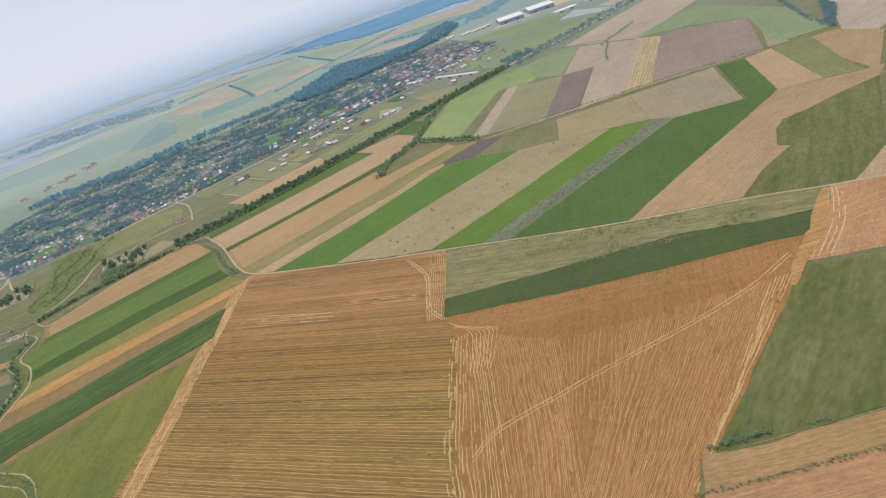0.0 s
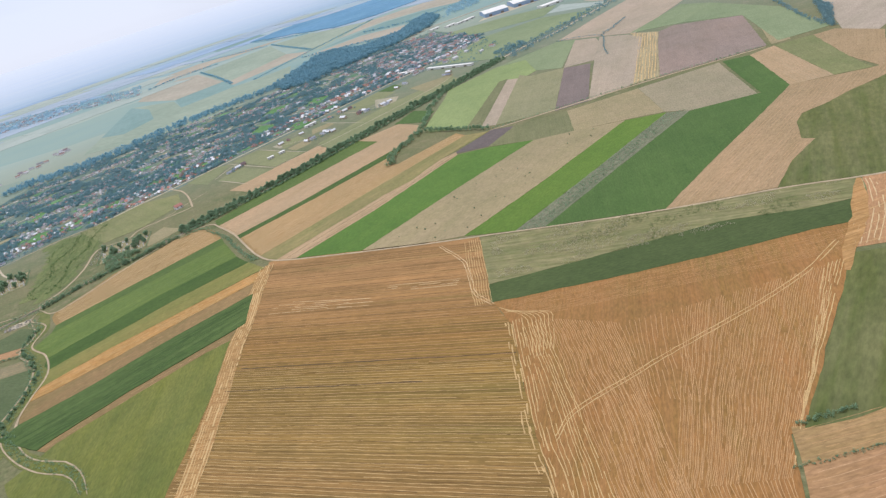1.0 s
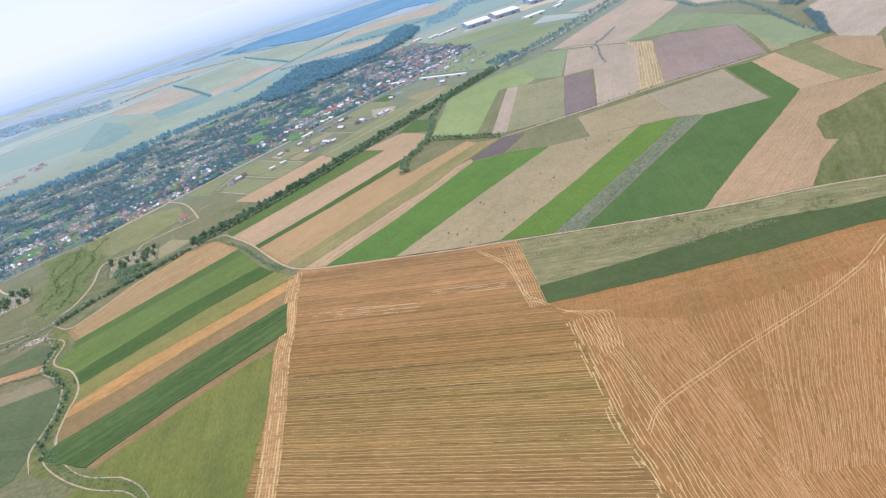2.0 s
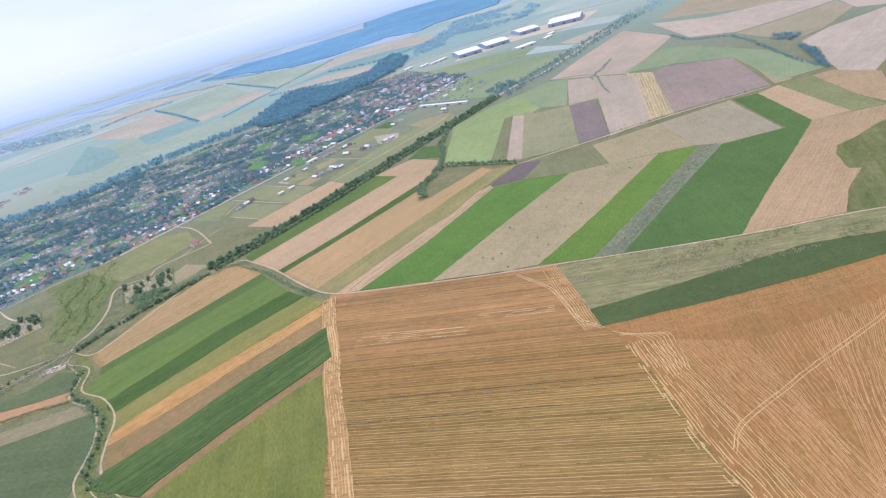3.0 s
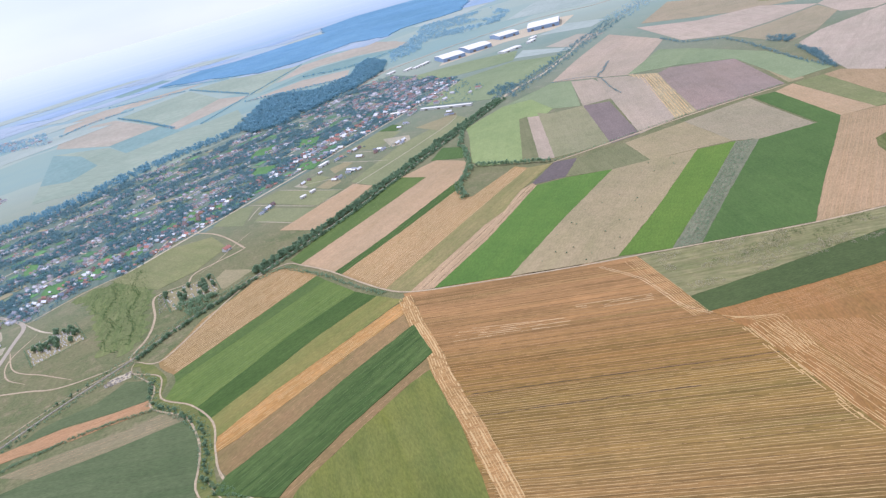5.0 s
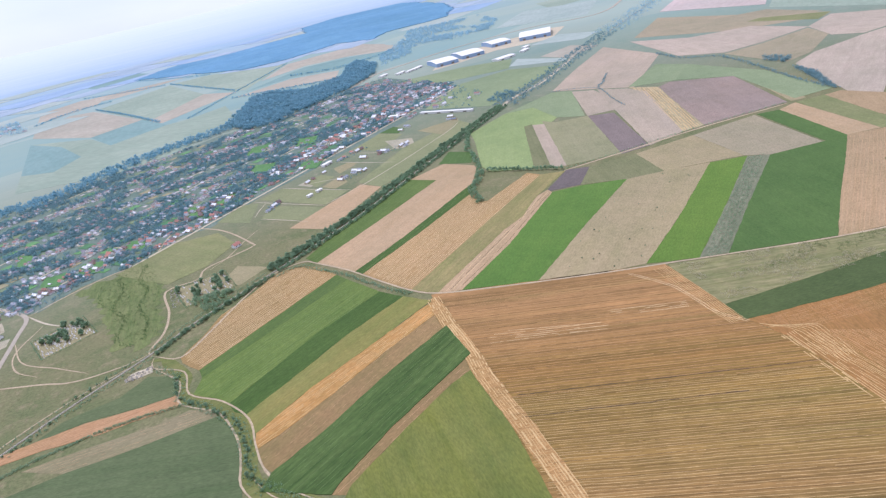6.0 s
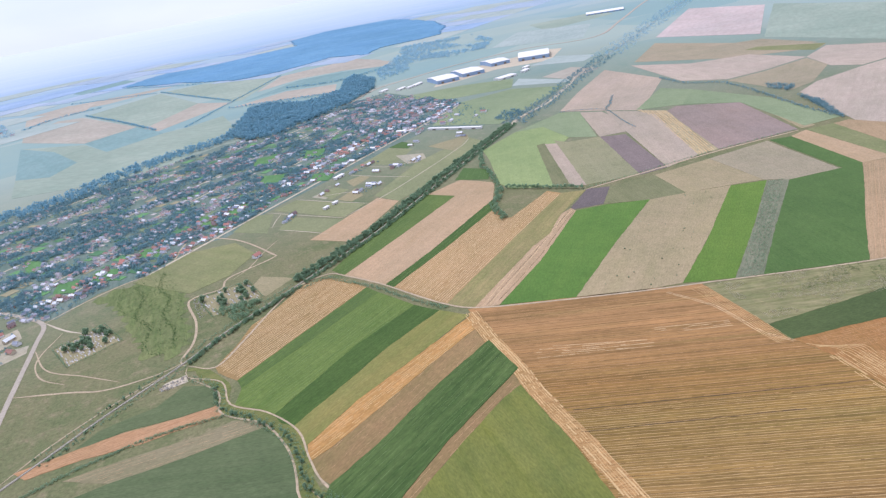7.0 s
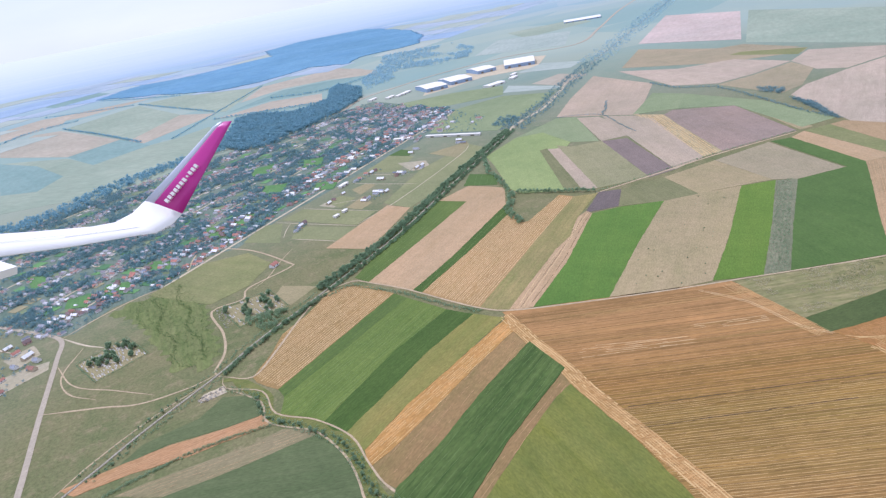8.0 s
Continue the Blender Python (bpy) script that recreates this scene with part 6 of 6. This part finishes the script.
foliage("garden_trees", "garden trees between village houses, tinted blue-grey for haze", garden_trees, LEAF_GARDEN_HAZED, 8, 0.85)


def house_mass(name, label, places):
    """Small gabled houses too far off to tell apart: one mesh of walls and one of roofs."""
    root = tagged(new(name, None), label, "house", "", "stuff")
    v, f, v2, f2 = [], [], [], []
    for x, y, deg, s in places:
        c, sn = math.cos(radians(deg)), math.sin(radians(deg))
        l, w, h, rise = 11 * s * random.uniform(0.4, 0.6), 3.2 * s, 2.8 * s, 2.0 * s
        k = len(v)
        for dx, dy, dz in ((-l, -w, -0.2), (l, -w, -0.2), (l, w, -0.2), (-l, w, -0.2), (-l, -w, h), (l, -w, h), (l, w, h), (-l, w, h), (-l, 0, h + rise), (l, 0, h + rise)):
            v.append((x + dx * c - dy * sn, y + dx * sn + dy * c, dz))
        f += [tuple(k + i for i in q) for q in ((0, 1, 5, 4), (2, 3, 7, 6), (1, 2, 6, 9, 5), (3, 0, 4, 8, 7))]
        k = len(v2)
        for dx, dy, dz in ((-l, -w, h), (l, -w, h), (l, w, h), (-l, w, h), (-l, 0, h + rise), (l, 0, h + rise)):
            v2.append((x + dx * 1.06 * c - dy * 1.15 * sn, y + dx * 1.06 * sn + dy * 1.15 * c, dz + 0.06))
        f2 += [(k, k + 1, k + 5, k + 4), (k + 2, k + 3, k + 4, k + 5)]
    tagged(mesh_ob("wall", v, f, WALLS[0], root), "", "", "", "stuff")
    tagged(mesh_ob("roof", v2, f2, ROOF_MIX, root), "", "", "", "stuff")


house_mass("far_houses", "far village houses with mixed tiled roofs", far_houses)
NEXT_VILLAGE = [(-1240, 2178), (-1056, 2147), (-855, 2106), (-624, 1937), (-700, 2250), (-1000, 2450), (-1300, 2600)]
house_mass("far_houses", "far pale houses of the next village", [(x, y, random.uniform(0, 180), 0.9) for x, y, _, _ in scatter(NEXT_VILLAGE, 220, 1, 1)] + [(x, y, DEG + random.uniform(-10, 10), 0.7) for x, y, _, _ in scatter([(-640, 1080), (-600, 1180), (-590, 1290), (-560, 1280), (-575, 1170), (-610, 1070)], 26, 1, 1)])
foliage("wood", "trees round the next village, tinted blue for haze", scatter(NEXT_VILLAGE, 700, 5, 8), LEAF_HAZE, 6, 1.4)
foliage("hedge", "thin hedgerows across the far plain, tinted blue for haze", strip([(-278, 2281), (-198, 1954), (-130, 1689)], 5, 0, 2, 4, 3) + strip([(-472, 2056), (-375, 1749), (-299, 1483)], 4, 0, 2, 4, 3) + strip([(-616, 2029), (-551, 2156), (-439, 2188)], 3, 0, 5, 4, 4) + strip([(-552, 2522), (-415, 2390), (-287, 2274)], 5, 0, 2, 4, 3) + strip([(-245, 1429), (-135, 1654), (48, 2020)], 4, 0, 1.5, 3, 2) + strip([(-147, 1562), (-44, 1496), (56, 1432)], 3, 0, 2, 4, 3) + strip([(4, 1694), (108, 1615), (275, 1681)], 4, 0, 2, 4, 3) + strip([(-156, 2268), (-264, 2452), (-396, 2736)], 6, 0, 3, 4, 4), LEAF_HAZED_FAR, 5, 1.2)
# houses beside the asphalt road
for x, y in ((-402, 560), (-409, 572), (-418, 585), (-404, 548), (-416, 560), (-425, 600), (-412, 600), (-422, 545), (-430, 565), (-438, 588), (-431, 535), (-421, 525), (-440, 615), (-448, 600)):
    put(HOUSES, x, y, DEG + random.choice((0, 90)) + random.uniform(-10, 10), random.uniform(0.42, 0.6))

# Plot greens are lightened for the haze over the village.
PLOT = [plain_mat("plot_" + n, c, 0.2, 0.3) for n, c in (("green", S(106, 152, 86)), ("deep", S(84, 128, 78)), ("olive", S(124, 138, 96)), ("tan", S(158, 148, 108)), ("dust", S(200, 190, 174)))]
PLOT_NAMES = ("bright green", "deep green", "olive", "dry tan", "dusty grey")
TAKEN = []
bm = bmesh.new()
box_into(bm, -0.5, -0.5, -0.2, 0.5, 0.5, 0.0)
plot_mesh = bpy.data.meshes.new("vegetable_plot")
bm.to_mesh(plot_mesh)
bm.free()
for i in range(1500):
    yard = i % 3 == 0
    b = random.choice(STREETS[:9]) + (random.choice((-1, 1)) * random.uniform(6, 12) if yard else random.uniform(14, 33))
    a = random.uniform(-340, 440)
    q = at(a, b)
    size = (random.uniform(3, 8), random.uniform(3, 6)) if yard else (random.uniform(5, 18), random.uniform(6, 15))
    if any(not inside(q.x + dx, q.y + dy, VILLAGE) for dx in (-14, 14) for dy in (-14, 14)):
        continue
    if len(TAKEN) > 560 or any(abs(a - c[0]) < (size[0] + c[2]) / 2 + 1.5 and abs(b - c[1]) < (size[1] + c[3]) / 2 + 1.5 for c in TAKEN):
        continue
    TAKEN.append((a, b) + size)
    k = 4 if yard else random.choice((0, 0, 1, 1, 1, 2, 2, 3))
    me = plot_mesh.copy()
    me.materials.append(PLOT[k])
    ob = new("house_yard" if yard else "vegetable_plot", me)
    ob.matrix_basis = pose(q.x, q.y, 0.28 + 0.0035 * (i % 30), 0, 0, DEG)
    ob.scale = size + (1,)
    tagged(ob, "%s earth yard beside a village house" % PLOT_NAMES[k] if yard else "%s vegetable plot behind village houses" % PLOT_NAMES[k], "yard" if yard else "garden", "house yards" if yard else "vegetable plots")

# farms and sheds in the pasture south of the main street
for x, y, k, s in ((-226, 594, 0, 1.25), (-182, 677, 3, 0.8), (-177, 682, 1, 0.9), (-189, 666, 2, 0.7), (-184, 672, 5, 0.6), (-110, 695, 3, 0.8), (-104, 699, 2, 0.8), (-107, 703, 1, 0.6), (-90, 713, 3, 0.8), (-85, 712, 2, 0.7), (-82, 704, 3, 0.8), (-87, 707, 3, 0.7), (-93, 706, 2, 0.7), (-44, 757, 3, 0.9), (-51, 751, 1, 0.9), (-42, 752, 2, 0.8), (-48, 762, 5, 0.7), (-23, 758, 3, 0.9), (-15, 762, 3, 0.9), (-19, 753, 2, 0.8), (-69, 754, 3, 1.0), (-73, 793, 0, 0.9), (-67, 792, 3, 0.9), (-60, 797, 1, 0.8), (13, 842, 2, 0.9), (1, 831, 3, 0.8), (67, 826, 3, 0.9), (64, 808, 5, 0.8), (60, 815, 2, 0.7), (-140, 722, 3, 0.8), (-132, 730, 1, 0.7), (-118, 742, 3, 0.7), (-92, 776, 2, 0.8), (-85, 781, 0, 0.8)):
    ob = copy_thing(HOUSES[{0: 0, 1: 3, 2: 4, 3: 1, 5: 8}[k]], pose(x, y, 0, 0, 0, DEG + random.choice((0, 90)) + random.uniform(-5, 5)))
    ob.scale = (s * 0.6, s * 0.6, s * 0.6)
    tagged(ob, "", "", "pasture farmsteads")
foliage("farm_bushes", "green bushes round small pasture farms", scatter([(-194, 664), (-180, 690), (-174, 680), (-186, 660)], 26, 1.6, 1.0) + scatter([(-112, 690), (-84, 716), (-78, 704), (-100, 690)], 26, 1.3, 0.9) + scatter([(-54, 746), (-46, 766), (-14, 766), (-16, 750)], 26, 1.3, 0.9) + scatter([(-100, 770), (-60, 802), (-50, 796), (-92, 766)], 34, 1.5, 1.0), LEAF_GARDEN_HAZED, 8)
WHITE_SHEET = plain_mat("white_sheet_roof", S(232, 226, 214, 0.95), 0.08, 0.2, 0.6)
BLUE_SHEET = plain_mat("blue_sheet_wall", S(164, 188, 216), 0.1, 0.3, 0.6)


def hall(kind, label, x, y, l, w, h, deg, roof, wall):
    """A long flat-pitched shed or hall with a low parapet and gates."""
    ob = gable_house(kind, label, l, w, h, w * 0.04, roof, wall, "halls and long sheds", False, False)
    n = max(2, int(l / 18))
    for i in range(n):
        xx = -l / 2 + (i + 0.35) * l / n
        bm = bmesh.new()
        box_into(bm, xx, -w / 2 - 0.12, 0, xx + l / n * 0.25, -w / 2 + 0.1, h * 0.55)
        part("gate", bm, STEEL, ob, "grey sheet-metal gate")
    ob.matrix_basis = pose(x, y, 0, 0, 0, deg)
    return ob


hall("long_shed", "long white-roofed farm shed beside a street", 24, 915, 24, 6, 2.4, -41, WHITE_SHEET, WALLS[0])
hall("long_shed", "very long low white shed at the village end", 74, 858, 82, 4.5, 2.4, -55, WHITE_SHEET, WALLS[0])
hall("long_shed", "white-roofed shed beside the main street", -108, 772, 15, 4, 2.4, 38, WHITE_SHEET, WALLS[0])
hall("long_shed", "small white shed on the pasture", -147, 672, 6, 3, 2, 35, WHITE_SHEET, WALLS[0])
hall("long_shed", "small white shed on the pasture", -136, 680, 6, 3, 2, 35, WHITE_SHEET, WALLS[0])
for q in ((232, 1268, 44, 62, 6.5), (292, 1284, 46, 66, 6.5), (376, 1328, 42, 58, 6.5), (456, 1306, 62, 84, 7.0)):
    hall("industrial_hall", "large industrial hall with white roof and blue walls", q[0], q[1], q[2], q[3], q[4], -3 if q[0] < 400 else -30, WHITE_SHEET, BLUE_SHEET)
hall("industrial_hall", "smaller white industrial shed in a yard", 300, 1140, 40, 18, 3, 15, WHITE_SHEET, WALLS[0])
for q in ((150, 1283, 24, 8), (166, 1277, 18, 7), (186, 1290, 30, 9), (122, 1306, 22, 8), (352, 1160, 24, 9), (372, 1192, 20, 8)):
    hall("long_shed", "low white-roofed shed near the industrial halls", q[0], q[1], q[2], q[3], 2.6, 38, WHITE_SHEET, WALLS[0])
hall("industrial_hall", "far white industrial hall by the main road", 1016, 1840, 110, 70, 3.5, -34, WHITE_SHEET, BLUE_SHEET)
field("yard", "yard", "pale gravel yard round the industrial halls", DIRT_PALE, [(190, 1215), (250, 1225), (340, 1255), (440, 1215), (540, 1330), (520, 1360), (330, 1345), (240, 1300)], 0.1)

# ---- cemeteries, hedged plots and rubble ----
STONE = island_mat("grave_stone", [S(238, 230, 214), S(200, 188, 166), S(242, 236, 222), S(172, 164, 148), S(214, 202, 182)])


def gravestone():
    bm = bmesh.new()
    box_into(bm, -0.5, -1.1, -0.1, 0.5, 1.1, 0.3)
    box_into(bm, -0.45, 1.1, 0.0, 0.45, 1.35, 1.2)
    box_into(bm, -0.12, 1.15, 1.2, 0.12, 1.3, 1.7)
    me = bpy.data.meshes.new("gravestone")
    bm.to_mesh(me)
    bm.free()
    me.materials.append(STONE)
    return me


grave_mesh = gravestone()
GTREES = [tree("tree", "round dark tree among cemetery graves", 5.0, 2.3, 40, LEAF, 30, "cemetery trees"), tree("tree", "round dark tree among cemetery graves", 3.8, 1.8, 41, LEAF, 30, "cemetery trees")]
for poly, n, nt in (([(-374, 530), (-362, 496), (-332, 511), (-344, 546)], 130, 18), ([(-276, 541), (-269, 502), (-236, 510), (-241, 545)], 80, 16)):
    for x, y, _, _ in scatter(poly, n, 1, 1):
        ob = new("gravestone", grave_mesh)
        ob.matrix_basis = pose(x, y, 0, 0, 0, 20 + random.uniform(-8, 8))
        s = random.uniform(0.45, 1.0)
        ob.scale = (s, s, s)
        tagged(ob, "pale stone grave slab with a headstone", "gravestone", "cemetery graves")
    for x, y, _, _ in scatter(poly, nt, 1, 1):
        plant(GTREES, x, y, 1.05)
    field("cemetery%d" % n, "cemetery_ground", "bare brownish cemetery ground among graves", M["pasture_dry"], poly, 0.04, wobble=1.5)
    ring = [Vector(p) for p in poly]
    c = sum(ring, Vector((0, 0))) / len(ring)
    ring = [c + (p - c) * 1.1 for p in ring]
    foliage("hedge", "clipped dark hedge round a cemetery", sum((strip([ring[i - 1], ring[i - 1].lerp(ring[i], 0.5), ring[i]], 1.2, 0, 0.2, 1.0, 0.6) for i in range(4)), []), LEAF, 6)
foliage("shrub_patch", "dense dark green shrub patch beside the railway", scatter([(-269, 512), (-255, 478), (-246, 486), (-234, 503), (-252, 508)], 110, 2.6, 1.8), LEAF, 9)
foliage("marsh_grass", "dark green tufts across a wet meadow", scatter([(-335, 615), (-298, 628), (-288, 560), (-288, 470), (-310, 475), (-325, 545)], 900, 0.6, 1.4), REED, 3, 1.6)
field("marsh", "wet_meadow", "lush green wet meadow below the village", M["marsh"], [(-352, 606), (-300, 626), (-290, 580), (-287, 545), (-287, 470), (-300, 458), (-318, 478), (-326, 520), (-332, 560)], 0.05, wobble=7.0)
v, f = [], []
for x, y, _, _ in scatter([(-308, 424), (-304, 418), (-290, 423), (-291, 429)], 130, 1, 1) + scatter([(-282, 545), (-276, 540), (-274, 505), (-279, 505)], 60, 1, 1):
    s = random.uniform(0.4, 1.2)
    k = len(v)
    v += [(x + s * random.uniform(-1, 1), y + s * random.uniform(-1, 1), 0.02) for _ in range(4)] + [(x, y, s)]
    f += [(k, k + 1, k + 4), (k + 1, k + 2, k + 4), (k + 2, k + 3, k + 4), (k + 3, k, k + 4)]
field("rubble", "dump_ground", "pale dusty ground under dumped rubble", DIRT_PALE, [(-307, 421.5), (-303.5, 427.5), (-291.8, 430), (-290.9, 420.6), (-299.6, 420)], 0.19, wobble=1.2)
tagged(mesh_ob("rubble", v, f, STONE), "pale heap of dumped rubble beside the track", "rubble", "", "stuff")
# Scattered shrubs stand in for small dark dots of unknown kind.
for x, y, _, _ in scatter([(-60, 362), (-14, 338), (118, 436), (72, 456)], 30, 1, 1):
    plant(BUSHES, x, y, 0.28, "small dark shrub on a dry pasture", "pasture shrubs")

# ---- the airliner's wing ----
WHITE_PAINT = plain_mat("white_gloss_paint", S(244, 239, 228, 0.98), 0.03, 0.4, 0.3, 0.0, 0.5)
GREY_PAINT = plain_mat("grey_paint", S(208, 210, 218), 0.05, 0.5, 0.4, 0.2, 0.5)
MAGENTA = plain_mat("magenta_paint", S(204, 46, 148), 0.06, 0.5, 0.35, 0.0, 0.5)
SEAM = plain_mat("panel_seam", S(120, 120, 122), 0.1, 1.0, 0.6)
wing = tagged(new("airliner_wing", None), "white airliner wing with an upturned magenta winglet", "wing")
wing.matrix_basis = pose(-287.064, 63.131, 195.632, -22.302, 9.823, -25.77)
LE = [(-8.78, 10.0, 0.0), (-8.25, 12.4, 0.23), (-7.85, 13.2, 0.35), (-7.38, 13.9, 0.45), (-7.13, 14.4, 0.56), (-6.96, 14.9, 0.8), (-6.78, 15.1, 1.08), (-6.25, 15.2, 1.7), (-5.79, 15.35, 2.28), (-5.36, 15.5, 2.84), (-5.2, 15.5, 2.96)]
TE = [(-7.81, 8.9, -0.36), (-7.26, 10.9, -0.12), (-6.95, 12.6, 0.06), (-6.49, 13.9, 0.27), (-6.21, 14.4, 0.35), (-6.02, 14.8, 0.55), (-5.88, 15.0, 0.8), (-5.58, 15.15, 1.48), (-5.27, 15.3, 2.17), (-5.01, 15.45, 2.78), (-4.92, 15.5, 2.98)]


def loft(rows_le, rows_te, thick, name, mat, a=0.0, b=1.0, lift=0.0):
    """A smooth skin between a leading and a trailing edge, from share a to share b of the chord."""
    bm = bmesh.new()
    prof = [(0.0, 0.0), (0.04, 0.45), (0.15, 0.85), (0.4, 1.0), (0.7, 0.62), (1.0, 0.04)]
    rings = []
    for i in range(len(rows_le)):
        p, q = Vector(rows_le[i]), Vector(rows_te[i])
        j, k = max(i - 1, 0), min(i + 1, len(rows_le) - 1)
        span = Vector(rows_le[k]) - Vector(rows_le[j])
        up = span.cross(q - p).normalized()
        if up.z < -0.1 or (abs(up.z) <= 0.1 and up.y > 0):
            up = -up
        chord = (q - p).length
        ring = []
        keep = [s for s in prof if a <= s[0] <= b]
        for s, h in keep:
            ring.append(p.lerp(q, s) + up * (chord * thick * h * 0.6 + lift))
        for s, h in reversed(keep):
            ring.append(p.lerp(q, s) - up * (chord * thick * h * 0.4 + 0.01))
        rings.append([bm.verts.new(v) for v in ring])
    for i in range(len(rings) - 1):
        n = len(rings[i])
        for j in range(n):
            bm.faces.new((rings[i][j], rings[i][(j + 1) % n], rings[i + 1][(j + 1) % n], rings[i + 1][j]))
    for r in (rings[0], rings[-1]):
        bm.faces.new(r)
    bmesh.ops.recalc_face_normals(bm, faces=bm.faces)
    for q in bm.faces:
        q.smooth = len(q.verts) == 4
    return part(name, bm, mat, wing)


def share(i, s):
    return tuple(Vector(LE[i]).lerp(Vector(TE[i]), s))


loft(LE[:7], TE[:7], 0.11, "wing_panel", WHITE_PAINT)
split = 0.24
loft([LE[i] for i in range(6, 11)], [share(i, split) for i in range(6, 10)] + [share(10, 0.3)], 0.12, "winglet_leading_edge", GREY_PAINT)
winglet = loft([share(i, split) for i in range(6, 10)] + [share(10, 0.32)], [TE[i] for i in range(6, 11)], 0.07, "winglet", MAGENTA)
for i in range(11):
    t = i / 11
    c = Vector((-6.23, 15.0, 1.04)).lerp(Vector((-5.59, 15.2, 1.92)), t + 0.05)
    d = (Vector((-5.59, 15.2, 1.92)) - Vector((-6.23, 15.0, 1.04))).normalized()
    n = d.cross(Vector((0, 1, 0))).normalized()
    bm = bmesh.new()
    hh, ww = (0.045, 0.032) if i != 7 else (0.02, 0.02)
    q = [c - d * ww - n * hh, c + d * ww - n * hh, c + d * ww + n * hh, c - d * ww + n * hh]
    lo = [bm.verts.new(p - Vector((0, 0.10, 0))) for p in q]
    hi = [bm.verts.new(p - Vector((0, 0.02, 0))) for p in q]
    bm.faces.new(lo)
    for k in range(4):
        bm.faces.new((lo[k], hi[k], hi[(k + 1) % 4], lo[(k + 1) % 4]))
    part("lettering_bar", bm, WHITE_PAINT, winglet, "plain white bar in place of lettering")
bm = bmesh.new()
for i in range(4):
    p, q = Vector(share(i, 0.62)), Vector(share(i + 1, 0.62))
    u = Vector((0, 0, 1)) * (0.055 * (Vector(TE[i]) - Vector(LE[i])).length)
    v4 = [bm.verts.new(k) for k in (p + u, q + u, q + u + Vector((0.012, -0.004, -0.002)), p + u + Vector((0.012, -0.004, -0.002)))]
    bm.faces.new(v4)
part("panel_seam", bm, SEAM, wing)
bm = bmesh.new()
fl = [Vector(p) for p in ((-7.31, 10.2, -0.18), (-7.06, 10.6, -0.19), (-6.65, 10.4, -0.27), (-6.66, 10.0, -0.34), (-6.88, 9.6, -0.43))]
top = [bm.verts.new(p) for p in fl]
bot = [bm.verts.new(p - Vector((0, 0, 0.12))) for p in fl]
bm.faces.new(top)
bm.faces.new(list(reversed(bot)))
for i in range(len(fl)):
    bm.faces.new((top[i], bot[i], bot[(i + 1) % len(fl)], top[(i + 1) % len(fl)]))
bmesh.ops.recalc_face_normals(bm, faces=bm.faces)
part("flap", bm, WHITE_PAINT, wing)
